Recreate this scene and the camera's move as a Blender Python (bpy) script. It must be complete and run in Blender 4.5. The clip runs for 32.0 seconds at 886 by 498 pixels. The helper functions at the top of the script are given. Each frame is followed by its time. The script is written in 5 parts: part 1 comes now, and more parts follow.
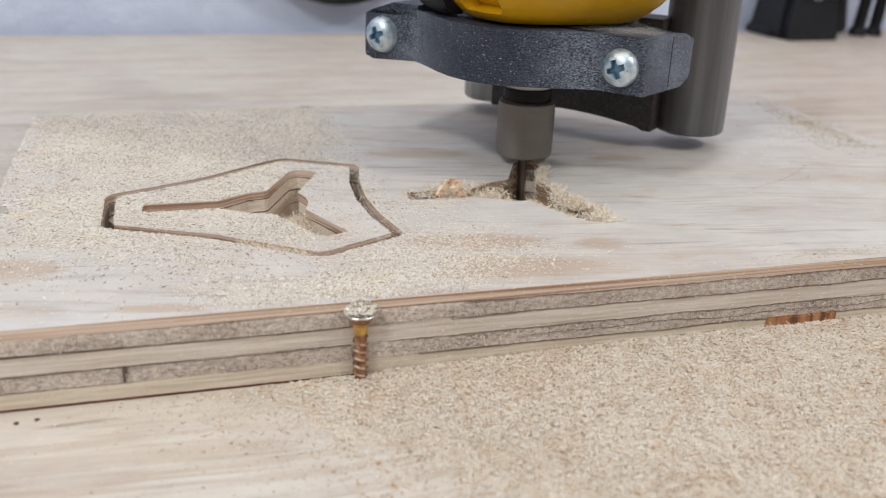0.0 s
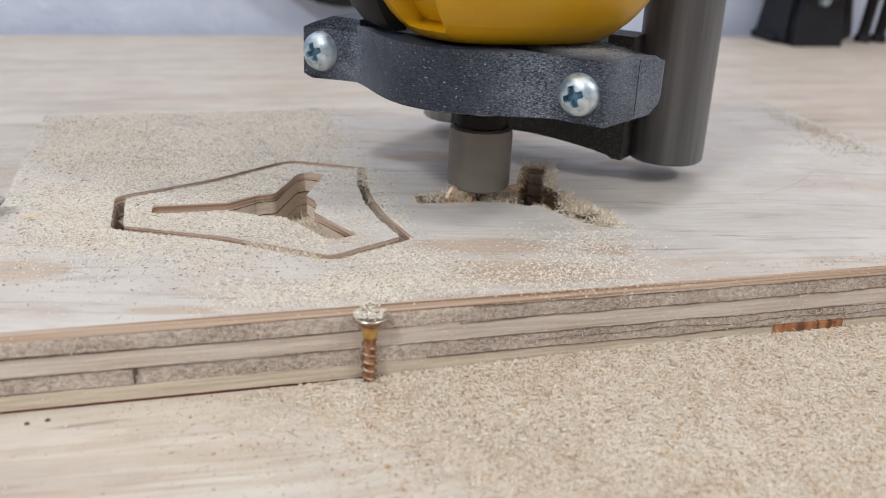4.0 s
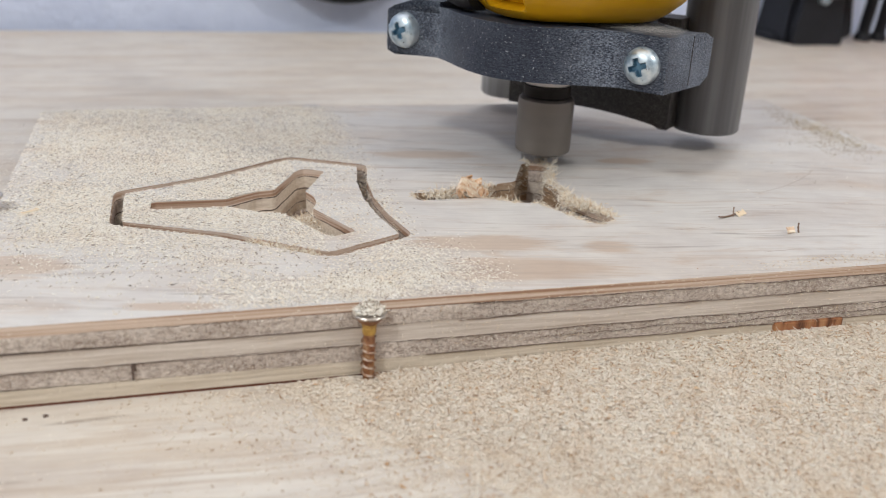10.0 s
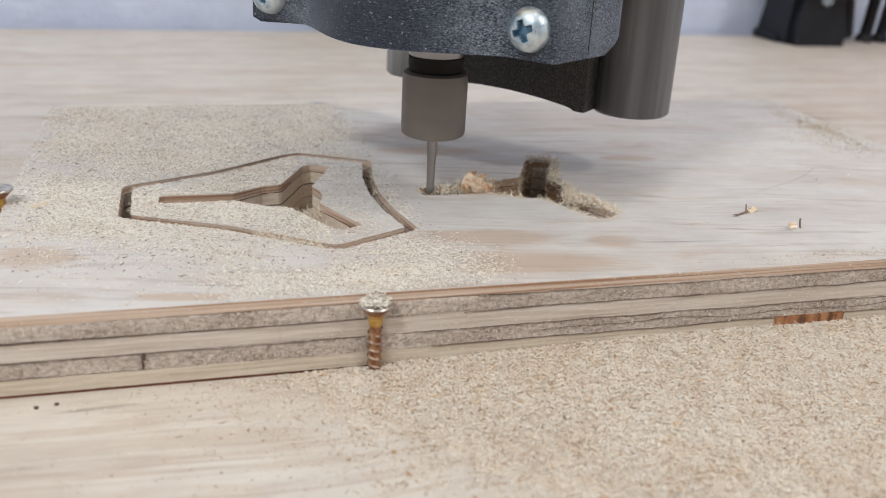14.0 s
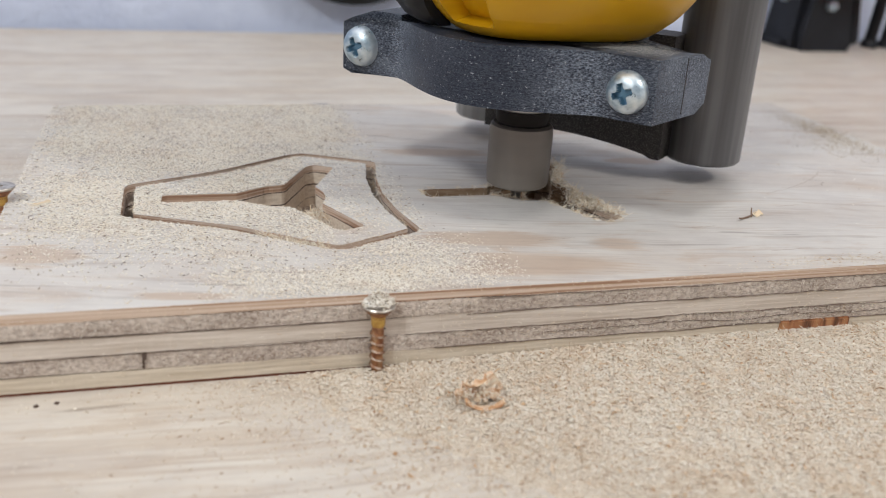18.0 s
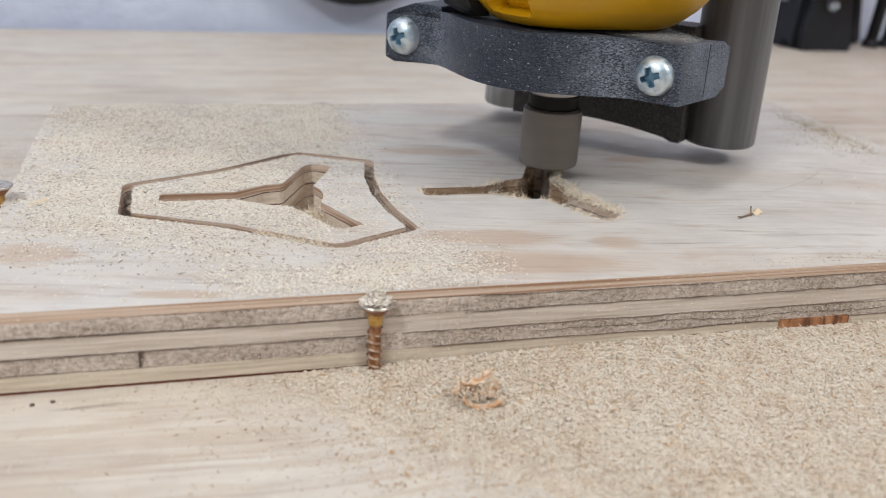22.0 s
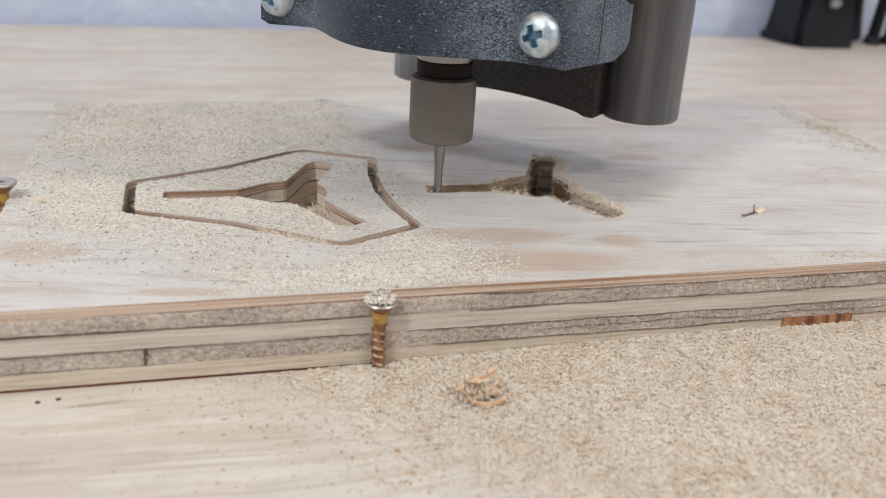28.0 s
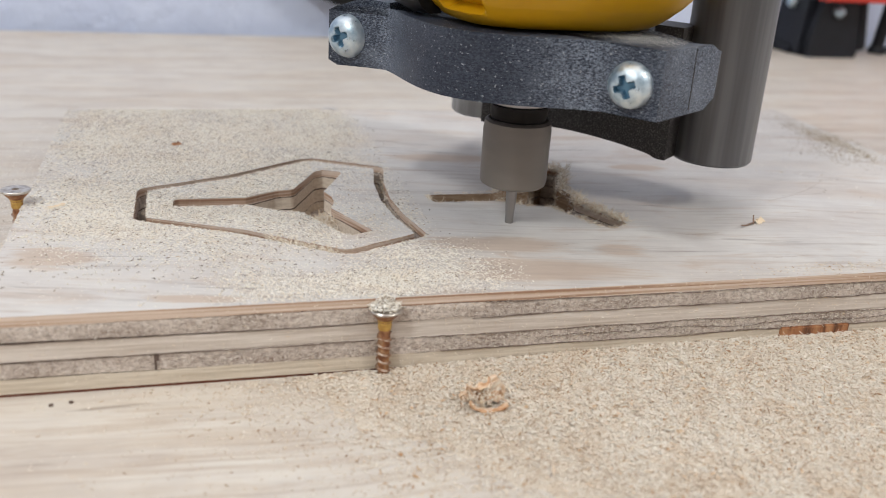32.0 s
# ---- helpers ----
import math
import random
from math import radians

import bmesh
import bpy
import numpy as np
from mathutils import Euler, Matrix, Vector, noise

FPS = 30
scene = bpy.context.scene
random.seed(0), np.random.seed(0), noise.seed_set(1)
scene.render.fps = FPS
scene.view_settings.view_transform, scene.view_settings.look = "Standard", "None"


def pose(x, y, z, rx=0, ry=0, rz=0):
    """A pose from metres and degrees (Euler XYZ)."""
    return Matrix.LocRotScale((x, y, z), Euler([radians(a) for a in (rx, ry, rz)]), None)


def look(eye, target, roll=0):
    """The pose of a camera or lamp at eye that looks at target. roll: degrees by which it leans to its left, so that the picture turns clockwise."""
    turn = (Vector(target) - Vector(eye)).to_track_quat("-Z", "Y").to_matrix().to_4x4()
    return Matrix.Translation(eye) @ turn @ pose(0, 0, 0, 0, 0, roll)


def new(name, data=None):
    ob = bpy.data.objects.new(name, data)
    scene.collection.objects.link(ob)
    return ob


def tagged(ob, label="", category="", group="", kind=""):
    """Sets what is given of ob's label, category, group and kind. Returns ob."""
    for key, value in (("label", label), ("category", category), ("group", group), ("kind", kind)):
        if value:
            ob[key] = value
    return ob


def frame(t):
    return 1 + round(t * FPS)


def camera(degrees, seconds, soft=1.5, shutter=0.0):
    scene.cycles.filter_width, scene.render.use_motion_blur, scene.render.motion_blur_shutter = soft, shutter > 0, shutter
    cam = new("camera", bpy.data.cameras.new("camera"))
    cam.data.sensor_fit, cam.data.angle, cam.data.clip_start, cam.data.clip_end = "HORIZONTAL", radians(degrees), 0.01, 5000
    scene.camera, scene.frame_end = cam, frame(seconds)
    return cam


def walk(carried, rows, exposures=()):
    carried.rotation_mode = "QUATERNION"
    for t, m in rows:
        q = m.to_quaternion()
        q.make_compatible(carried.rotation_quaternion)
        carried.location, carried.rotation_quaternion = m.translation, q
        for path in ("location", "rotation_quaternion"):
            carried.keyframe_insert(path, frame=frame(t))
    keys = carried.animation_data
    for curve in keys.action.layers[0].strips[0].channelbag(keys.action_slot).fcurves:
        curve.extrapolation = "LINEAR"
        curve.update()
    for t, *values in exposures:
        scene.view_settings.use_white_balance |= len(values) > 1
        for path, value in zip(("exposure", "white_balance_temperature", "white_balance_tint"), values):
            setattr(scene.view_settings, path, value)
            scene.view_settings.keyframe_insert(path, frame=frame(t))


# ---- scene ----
from mathutils.geometry import tessellate_polygon

MM = 0.001
cam = camera(50.87, 32.0, soft=1.0)
cam.data.dof.use_dof, cam.data.dof.focus_distance, cam.data.dof.aperture_fstop = True, 0.237, 17.0
PATH = [
    (0, (-0.03258, -0.17442, 0.10105), (0.04735, 0.09254, -0.01006), 2.28),
    (0.5, (-0.03291, -0.17382, 0.10152), (0.04724, 0.09312, -0.00946), 2.42),
    (1, (-0.03339, -0.17399, 0.10156), (0.04647, 0.09309, -0.00932), 2.37),
    (1.5, (-0.03419, -0.17434, 0.10209), (0.04638, 0.09235, -0.00921), 2.49),
    (2, (-0.03376, -0.17511, 0.10221), (0.04544, 0.09208, -0.00885), 2.40),
    (2.5, (-0.03327, -0.17434, 0.10193), (0.04539, 0.093, -0.00915), 2.48),
    (3, (-0.03396, -0.17437, 0.10238), (0.04492, 0.0929, -0.00872), 2.63),
    (3.5, (-0.03443, -0.17438, 0.10204), (0.04525, 0.09283, -0.00864), 2.78),
    (5.5, (-0.03454, -0.17439, 0.10176), (0.04474, 0.09285, -0.00913), 2.82),
    (6, (-0.03429, -0.17424, 0.10218), (0.04496, 0.09288, -0.00904), 2.85),
    (6.5, (-0.03415, -0.1743, 0.10159), (0.04516, 0.09299, -0.00918), 2.83),
    (7, (-0.03479, -0.17392, 0.10184), (0.0452, 0.09299, -0.00935), 2.97),
    (7.5, (-0.03474, -0.174, 0.10133), (0.0452, 0.0931, -0.00944), 2.94),
    (8, (-0.03515, -0.17348, 0.10176), (0.04499, 0.09333, -0.00956), 2.99),
    (8.5, (-0.0353, -0.1744, 0.10173), (0.04461, 0.09243, -0.00971), 3.00),
    (9, (-0.03524, -0.17418, 0.1013), (0.04474, 0.09277, -0.00978), 3.01),
    (9.5, (-0.03439, -0.17414, 0.10115), (0.04564, 0.09274, -0.01009), 3.00),
    (10, (-0.03465, -0.17383, 0.10146), (0.04546, 0.09297, -0.00989), 3.03),
    (10.5, (-0.03471, -0.17405, 0.10146), (0.04515, 0.09281, -0.00992), 3.06),
    (11, (-0.03462, -0.17365, 0.10061), (0.04557, 0.09326, -0.0104), 3.07),
    (11.5, (-0.03459, -0.17421, 0.10039), (0.04533, 0.09282, -0.01055), 2.95),
    (12, (-0.03452, -0.17438, 0.10033), (0.0453, 0.09266, -0.01067), 2.98),
    (12.5, (-0.03511, -0.17429, 0.10082), (0.04472, 0.09272, -0.01023), 2.96),
    (13, (-0.03572, -0.17475, 0.10092), (0.04411, 0.09223, -0.0102), 3.02),
    (13.5, (-0.03579, -0.17499, 0.10038), (0.04411, 0.09211, -0.0104), 3.00),
    (14, (-0.03631, -0.17652, 0.10047), (0.04339, 0.09062, -0.01034), 3.16),
    (14.5, (-0.03597, -0.17653, 0.09985), (0.0434, 0.09106, -0.01012), 3.25),
    (16.5, (-0.03558, -0.1754, 0.09919), (0.04348, 0.09227, -0.01083), 3.51),
    (17, (-0.03574, -0.17554, 0.09919), (0.04324, 0.09228, -0.01051), 3.50),
    (17.5, (-0.03622, -0.17519, 0.09949), (0.04322, 0.09248, -0.01024), 3.57),
    (18, (-0.03624, -0.17554, 0.09951), (0.04278, 0.09223, -0.0103), 3.53),
    (18.5, (-0.0356, -0.176, 0.099), (0.04319, 0.0921, -0.01015), 3.44),
    (19, (-0.03566, -0.17579, 0.09906), (0.04312, 0.0922, -0.01039), 3.46),
    (19.5, (-0.03551, -0.1757, 0.09882), (0.04338, 0.09227, -0.01056), 3.51),
    (20, (-0.03554, -0.17565, 0.09886), (0.04322, 0.09237, -0.01051), 3.47),
    (20.5, (-0.03534, -0.17562, 0.09863), (0.04297, 0.09247, -0.0109), 3.26),
    (21, (-0.0351, -0.17574, 0.0981), (0.04341, 0.09236, -0.01126), 3.42),
    (21.5, (-0.03494, -0.1758, 0.09793), (0.04386, 0.09236, -0.01107), 3.44),
    (22, (-0.0352, -0.17545, 0.09876), (0.04325, 0.0926, -0.01076), 3.43),
    (22.5, (-0.03544, -0.17539, 0.09848), (0.04324, 0.09272, -0.01073), 3.43),
    (23, (-0.03549, -0.17529, 0.09838), (0.04328, 0.09275, -0.01093), 3.49),
    (23.5, (-0.0356, -0.1753, 0.09835), (0.04324, 0.09276, -0.01086), 3.46),
    (24, (-0.03572, -0.17512, 0.09837), (0.04337, 0.09284, -0.0109), 3.46),
    (24.5, (-0.0353, -0.17544, 0.09863), (0.04328, 0.09258, -0.01086), 3.44),
    (25, (-0.03555, -0.17488, 0.09812), (0.04333, 0.09319, -0.01105), 3.49),
    (25.5, (-0.03572, -0.17492, 0.09821), (0.04328, 0.09307, -0.01106), 3.49),
    (27.5, (-0.03573, -0.17492, 0.09897), (0.04255, 0.09285, -0.01133), 3.51),
    (28, (-0.03617, -0.17527, 0.09919), (0.04224, 0.09232, -0.01148), 3.53),
    (28.5, (-0.03598, -0.17601, 0.09832), (0.04234, 0.09212, -0.01109), 3.43),
    (29, (-0.03562, -0.17565, 0.09897), (0.04267, 0.09215, -0.01127), 3.55),
    (29.5, (-0.03588, -0.17605, 0.09949), (0.04233, 0.09188, -0.0105), 3.51),
    (30, (-0.03559, -0.17663, 0.09925), (0.0422, 0.09149, -0.01058), 3.50),
    (30.5, (-0.03587, -0.17844, 0.10009), (0.04184, 0.08961, -0.00997), 3.64),
    (31, (-0.03674, -0.17963, 0.10174), (0.04057, 0.08878, -0.00772), 3.61),
    (31.5, (-0.03613, -0.17929, 0.10257), (0.04051, 0.08896, -0.00774), 3.76),
    (32, (-0.03699, -0.17915, 0.10183), (0.03977, 0.08943, -0.00758), 3.74),
]
walk(cam, [(t, look(eye, target, roll)) for t, eye, target, roll in PATH], [(0.0, -0.16), (26.5, -0.16), (30.5, -0.08), (32.0, -0.08)])

# place of the collet's lower end, in metres
TOOL = [
    (0, 0.07262, 0.09247, 0.02066),
    (0.5, 0.06792, 0.08415, 0.02093),
    (1, 0.06160, 0.07966, 0.02065),
    (1.5, 0.05416, 0.07477, 0.02095),
    (2, 0.04717, 0.07078, 0.02096),
    (2.5, 0.03897, 0.07132, 0.02083),
    (3, 0.03151, 0.06836, 0.02089),
    (3.5, 0.03889, 0.06723, 0.02073),
    (4, 0.04672, 0.06644, 0.02124),
    (4.5, 0.05419, 0.06149, 0.02148),
    (5, 0.06275, 0.05887, 0.02114),
    (5.5, 0.06794, 0.05527, 0.02055),
    (6, 0.07209, 0.04838, 0.02028),
    (6.5, 0.07689, 0.04334, 0.02027),
    (7, 0.07539, 0.04979, 0.02075),
    (7.5, 0.07159, 0.05753, 0.02057),
    (8, 0.07080, 0.06551, 0.02087),
    (8.5, 0.07094, 0.07355, 0.02103),
    (9, 0.07114, 0.08129, 0.02141),
    (9.5, 0.07535, 0.08821, 0.02161),
    (10, 0.07742, 0.09511, 0.02155),
    (10.5, 0.07457, 0.09493, 0.02385),
    (11, 0.07442, 0.09507, 0.02828),
    (11.5, 0.07409, 0.09401, 0.03276),
    (12, 0.07406, 0.09383, 0.03700),
    (12.5, 0.06204, 0.08438, 0.03728),
    (13, 0.04886, 0.07532, 0.03712),
    (13.5, 0.03501, 0.06667, 0.03708),
    (14, 0.03072, 0.06419, 0.03497),
    (14.5, 0.03055, 0.06387, 0.03246),
    (15, 0.03085, 0.06467, 0.02920),
    (15.5, 0.03115, 0.06547, 0.02594),
    (16, 0.03145, 0.06628, 0.02267),
    (16.5, 0.03155, 0.06654, 0.02159),
    (17, 0.03748, 0.06561, 0.02143),
    (17.5, 0.04672, 0.06644, 0.02124),
    (18, 0.05419, 0.06149, 0.02148),
    (18.5, 0.06275, 0.05887, 0.02114),
    (19, 0.06895, 0.05321, 0.02085),
    (19.5, 0.07305, 0.04501, 0.02085),
    (20, 0.07920, 0.04540, 0.02063),
    (20.5, 0.07485, 0.05297, 0.02055),
    (21, 0.07030, 0.06028, 0.02114),
    (21.5, 0.07265, 0.07022, 0.02131),
    (22, 0.07077, 0.07917, 0.02128),
    (22.5, 0.07517, 0.08706, 0.02147),
    (23, 0.07917, 0.09403, 0.02186),
    (23.5, 0.07381, 0.09424, 0.02159),
    (24, 0.06920, 0.08610, 0.02158),
    (24.5, 0.06269, 0.07965, 0.02149),
    (25, 0.05459, 0.07681, 0.02119),
    (25.5, 0.04695, 0.07243, 0.02115),
    (26, 0.03897, 0.07132, 0.02083),
    (26.5, 0.03200, 0.06984, 0.02086),
    (27, 0.03152, 0.06503, 0.02477),
    (27.5, 0.03152, 0.06503, 0.02869),
    (28, 0.03114, 0.06352, 0.03315),
    (28.5, 0.03131, 0.06355, 0.03695),
    (29, 0.03982, 0.05061, 0.03681),
    (29.5, 0.04386, 0.04194, 0.03599),
    (30, 0.04475, 0.04371, 0.03414),
    (30.5, 0.04468, 0.04374, 0.03294),
    (31, 0.04484, 0.04381, 0.03138),
    (31.5, 0.04496, 0.04380, 0.03052),
    (32, 0.04473, 0.04404, 0.02900),
]

# ---------------------------------------------------------------- light
world = bpy.data.worlds.new("room_air")
world.use_nodes = True
scene.world = world
world.node_tree.nodes["Background"].inputs[0].default_value = (0.75, 0.83, 1.0, 1)
world.node_tree.nodes["Background"].inputs[1].default_value = 0.3


def lamp(name, eye, target, wide, long, watts, colour):
    data = bpy.data.lights.new(name, "AREA")
    data.shape, data.size, data.size_y, data.energy, data.color = "RECTANGLE", wide, long, watts, colour
    ob = new(name, data)
    ob.matrix_world = look(eye, target)
    return ob


for side, watts, colour in ((1.1, 9.6, (0.985, 0.98, 0.955)), (-0.95, 13.2, (0.945, 0.987, 0.995))):
    lamp("ceiling_lamp", (side, -0.80, 1.3), (0.07, 0.06, 0.0), 0.20, 0.20, watts, colour)
# broad unseen fill, added to supply the room's ambient light
lamp("overhead_fill", (0.0, -0.75, 1.66), (0.0, -0.75, 0.0), 3.0, 2.4, 19.3, (0.995, 0.967, 0.925))


# ---------------------------------------------------------------- materials
class Nodes:
    """A small builder for node materials."""

    def __init__(self, name, rough=0.6, metal=0.0, spec=0.5):
        self.mat = bpy.data.materials.new(name)
        self.mat.use_nodes = True
        self.tree = self.mat.node_tree
        self.bsdf = self.tree.nodes["Principled BSDF"]
        self.bsdf.inputs["Roughness"].default_value = rough
        self.bsdf.inputs["Metallic"].default_value = metal
        self.bsdf.inputs["Specular IOR Level"].default_value = spec
        self.coord = self.tree.nodes.new("ShaderNodeTexCoord").outputs["Object"]

    def link(self, a, b):
        self.tree.links.new(a, b)

    def stretch(self, scale, turn=(0, 0, 0)):
        n = self.tree.nodes.new("ShaderNodeMapping")
        n.inputs["Scale"].default_value = scale
        n.inputs["Rotation"].default_value = turn
        self.link(self.coord, n.inputs["Vector"])
        return n.outputs[0]

    def noise(self, scale, detail=3.0, vector=None, rough=0.55, warp=0.0):
        n = self.tree.nodes.new("ShaderNodeTexNoise")
        n.inputs["Scale"].default_value = scale
        n.inputs["Detail"].default_value = detail
        n.inputs["Roughness"].default_value = rough
        n.inputs["Distortion"].default_value = warp
        self.link(vector or self.coord, n.inputs["Vector"])
        return n.outputs["Fac"]

    def ramp(self, fac, *stops):
        n = self.tree.nodes.new("ShaderNodeValToRGB")
        e = n.color_ramp.elements
        while len(e) < len(stops):
            e.new(0.5)
        for el, (pos, col) in zip(e, stops):
            el.position = pos
            el.color = (*col, 1) if len(col) == 3 else (col[0], col[0], col[0], 1)
        self.link(fac, n.inputs[0])
        return n.outputs[0]

    def mix(self, fac, a, b, kind="MIX"):
        n = self.tree.nodes.new("ShaderNodeMix")
        n.data_type, n.blend_type = "RGBA", kind
        for s, v in ((n.inputs[0], fac), (n.inputs[6], a), (n.inputs[7], b)):
            if isinstance(v, (int, float)):
                s.default_value = v
            elif isinstance(v, tuple):
                s.default_value = (*v, 1)
            else:
                self.link(v, s)
        return n.outputs[2]

    def colour(self, v):
        if isinstance(v, tuple):
            self.bsdf.inputs["Base Color"].default_value = (*v, 1)
        else:
            self.link(v, self.bsdf.inputs["Base Color"])
        return self

    def rough(self, v):
        self.link(v, self.bsdf.inputs["Roughness"])
        return self

    def bump(self, height, strength=0.4, distance=0.0003):
        n = self.tree.nodes.new("ShaderNodeBump")
        n.inputs["Strength"].default_value = strength
        n.inputs["Distance"].default_value = distance
        self.link(height, n.inputs["Height"])
        last = self.bsdf.inputs["Normal"].links
        if last:
            self.link(last[0].from_socket, n.inputs["Normal"])
        self.link(n.outputs[0], self.bsdf.inputs["Normal"])
        return self

    def scaled(self, value, by):
        n = self.tree.nodes.new("ShaderNodeMath")
        n.operation = "MULTIPLY"
        n.inputs[1].default_value = by
        self.link(value, n.inputs[0])
        return n.outputs[0]

    def island(self):
        return self.tree.nodes.new("ShaderNodeNewGeometry").outputs["Random Per Island"]


def wood(name, white, tan, line, patch=120.0, rough=0.6, much=0.6, soft=0.05, much_tan=0.85, bend=0.011, ratio=0.38, turn=0.0, flames=()):
    """Sanded softwood: pale wood, ragged tan patches, faint streaks and short pores. The grain runs along x, turned by some degrees;
    flames are early-wood patches (x, y, half length, half width) in mm."""
    n = Nodes(name, rough, spec=0.3)
    n.coord = n.stretch((1, 1, 1), (0, 0, radians(-turn)))
    plain = n.coord
    sway = n.tree.nodes.new("ShaderNodeTexNoise")
    sway.inputs["Scale"].default_value, sway.inputs["Detail"].default_value = 13.0, 2.0
    n.link(n.stretch((0.8, 1.4, 0.3)), sway.inputs["Vector"])
    add = n.tree.nodes.new("ShaderNodeVectorMath")
    add.operation = "MULTIPLY_ADD"
    n.link(sway.outputs["Color"], add.inputs[0])
    add.inputs[1].default_value = (0.006, bend, 0)
    n.link(n.coord, add.inputs[2])
    n.coord = add.outputs[0]
    area = n.noise(patch, 7.0, n.stretch((ratio, 1, 0.3)), rough=0.7, warp=0.9)
    wide = n.noise(patch * 0.36, 3.0, n.stretch((0.2, 1, 0.3)), warp=0.3)
    streak = n.noise(380.0, 4.0, n.stretch((0.2 * ratio, 1, 0.3)), rough=0.65)
    fine = n.noise(1500.0, 3.0, n.stretch((0.03, 1, 0.3)))
    cloud = n.noise(95.0, 4.0, n.stretch((0.6, 1, 0.3)), rough=0.6)
    edge = n.mix(0.20, n.mix(0.22, area, wide), streak)
    col = n.mix(n.ramp(edge, (much - soft, (0.0,)), (much + soft, (much_tan,))), white, tan)
    col = n.mix(n.ramp(wide, (0.44, (0.0,)), (0.70, (0.40,))), col, tan)
    for x, y, rx, ry in flames:
        at = Matrix.Rotation(radians(-turn), 2) @ Vector((x * MM, y * MM))
        move = n.tree.nodes.new("ShaderNodeVectorMath")
        move.operation = "SUBTRACT"
        n.link(plain, move.inputs[0])
        move.inputs[1].default_value = (at.x, at.y, 0)
        size = n.tree.nodes.new("ShaderNodeVectorMath")
        size.operation = "MULTIPLY"
        n.link(move.outputs[0], size.inputs[0])
        size.inputs[1].default_value = (1 / (rx * MM), 1 / (ry * MM), 0)
        far = n.tree.nodes.new("ShaderNodeVectorMath")
        far.operation = "LENGTH"
        n.link(size.outputs[0], far.inputs[0])
        rag = n.tree.nodes.new("ShaderNodeMath")
        rag.operation = "MULTIPLY_ADD"
        n.link(n.mix(0.5, streak, area), rag.inputs[0])
        rag.inputs[1].default_value = 3.2
        n.link(far.outputs["Value"], rag.inputs[2])
        col = n.mix(n.ramp(n.scaled(rag.outputs[0], 0.25), (0.54, (0.85,)), (0.62, (0.0,))), col, tan)
    col = n.mix(n.ramp(streak, (0.53, (0.0,)), (0.70, (0.52,))), col, line)
    col = n.mix(0.75, col, n.ramp(cloud, (0.32, (0.85, 0.83, 0.84)), (0.6, (1.0, 1.0, 1.0))), "MULTIPLY")
    pore = n.noise(430.0, 3.0, n.stretch((0.07, 1, 0.3)))
    col = n.mix(n.ramp(pore, (0.65, (0.0,)), (0.73, (0.6,))), col, tuple(0.6 * c for c in line))
    col = n.mix(0.22, col, n.ramp(fine, (0.36, (0.76,)), (0.55, (1.0,))), "MULTIPLY")
    n.colour(col)
    n.bump(fine, 0.3, 0.0002).bump(streak, 0.2, 0.0003).bump(cloud, 0.1, 0.0008)
    return n.mat


def end_grain(name, a, b, c):
    n = Nodes(name, 0.85, spec=0.2)
    small = n.noise(1150.0, 4.0, n.stretch((0.6, 1, 1)), rough=0.72)
    big = n.noise(160.0, 3.0, n.stretch((0.3, 1, 1)))
    col = n.mix(0.5, n.ramp(small, (0.41, c), (0.5, b), (0.60, a)), n.ramp(big, (0.3, c), (0.6, a)))
    n.colour(col)
    n.bump(small, 0.9, 0.0006).bump(big, 0.5, 0.0008)
    return n.mat


def long_grain(name, a, b):
    n = Nodes(name, 0.75, spec=0.25)
    fib = n.noise(1100.0, 5.0, n.stretch((0.03, 1, 1)), rough=0.65)
    n.colour(n.ramp(fib, (0.3, b), (0.6, a)))
    n.bump(fib, 0.5, 0.0003).bump(n.noise(2200.0, 2.0), 0.3, 0.0002)
    return n.mat


M_TOP = wood("plywood_face", (0.665, 0.63, 0.595), (0.56, 0.44, 0.35), (0.45, 0.385, 0.345), 95.0, 0.6, 0.57, 0.05, 0.7, 0.014, 0.28, -9.0,
             ((42, 11.5, 27, 9.5), (38, 27.8, 25, 6.5), (67, 21.5, 10, 5.5), (106, 92, 11, 5), (-69, 31, 12, 8), (-37, 4.5, 14, 2.5), (44, 106, 24, 7)))
n = Nodes("veneer_edge", 0.7, spec=0.25)
n.colour(n.ramp(n.noise(700.0, 3.0, n.stretch((0.012, 0.05, 2.3))), (0.38, (0.36, 0.21, 0.135)), (0.47, (0.55, 0.395, 0.295)), (0.60, (0.68, 0.55, 0.455))))
n.bump(n.noise(1500.0, 3.0, n.stretch((0.1, 1, 1))), 0.4, 0.0003)
M_VENEER = n.mat
M_GREY = end_grain("cross_ply", (0.79, 0.70, 0.625), (0.60, 0.495, 0.425), (0.24, 0.165, 0.13))
M_PALE = long_grain("long_ply", (0.68, 0.60, 0.53), (0.44, 0.355, 0.285))
M_CUT = long_grain("clean_cut", (0.76, 0.66, 0.55), (0.57, 0.46, 0.36))
M_BACK = long_grain("yellow_ply", (0.69, 0.60, 0.49), (0.45, 0.36, 0.265))
M_GLUE = Nodes("glue_or_gap", 0.8).colour((0.11, 0.072, 0.056)).mat
# brown of a rubbed cut, darkened for the shade down in the slot
n = Nodes("rubbed_shaded_cut", 0.8, spec=0.2)
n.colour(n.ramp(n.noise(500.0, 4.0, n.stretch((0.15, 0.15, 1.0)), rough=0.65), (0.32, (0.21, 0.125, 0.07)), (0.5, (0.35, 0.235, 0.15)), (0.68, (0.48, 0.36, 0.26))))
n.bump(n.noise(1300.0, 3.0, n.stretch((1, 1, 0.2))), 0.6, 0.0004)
M_RUBBED_SHADE = n.mat
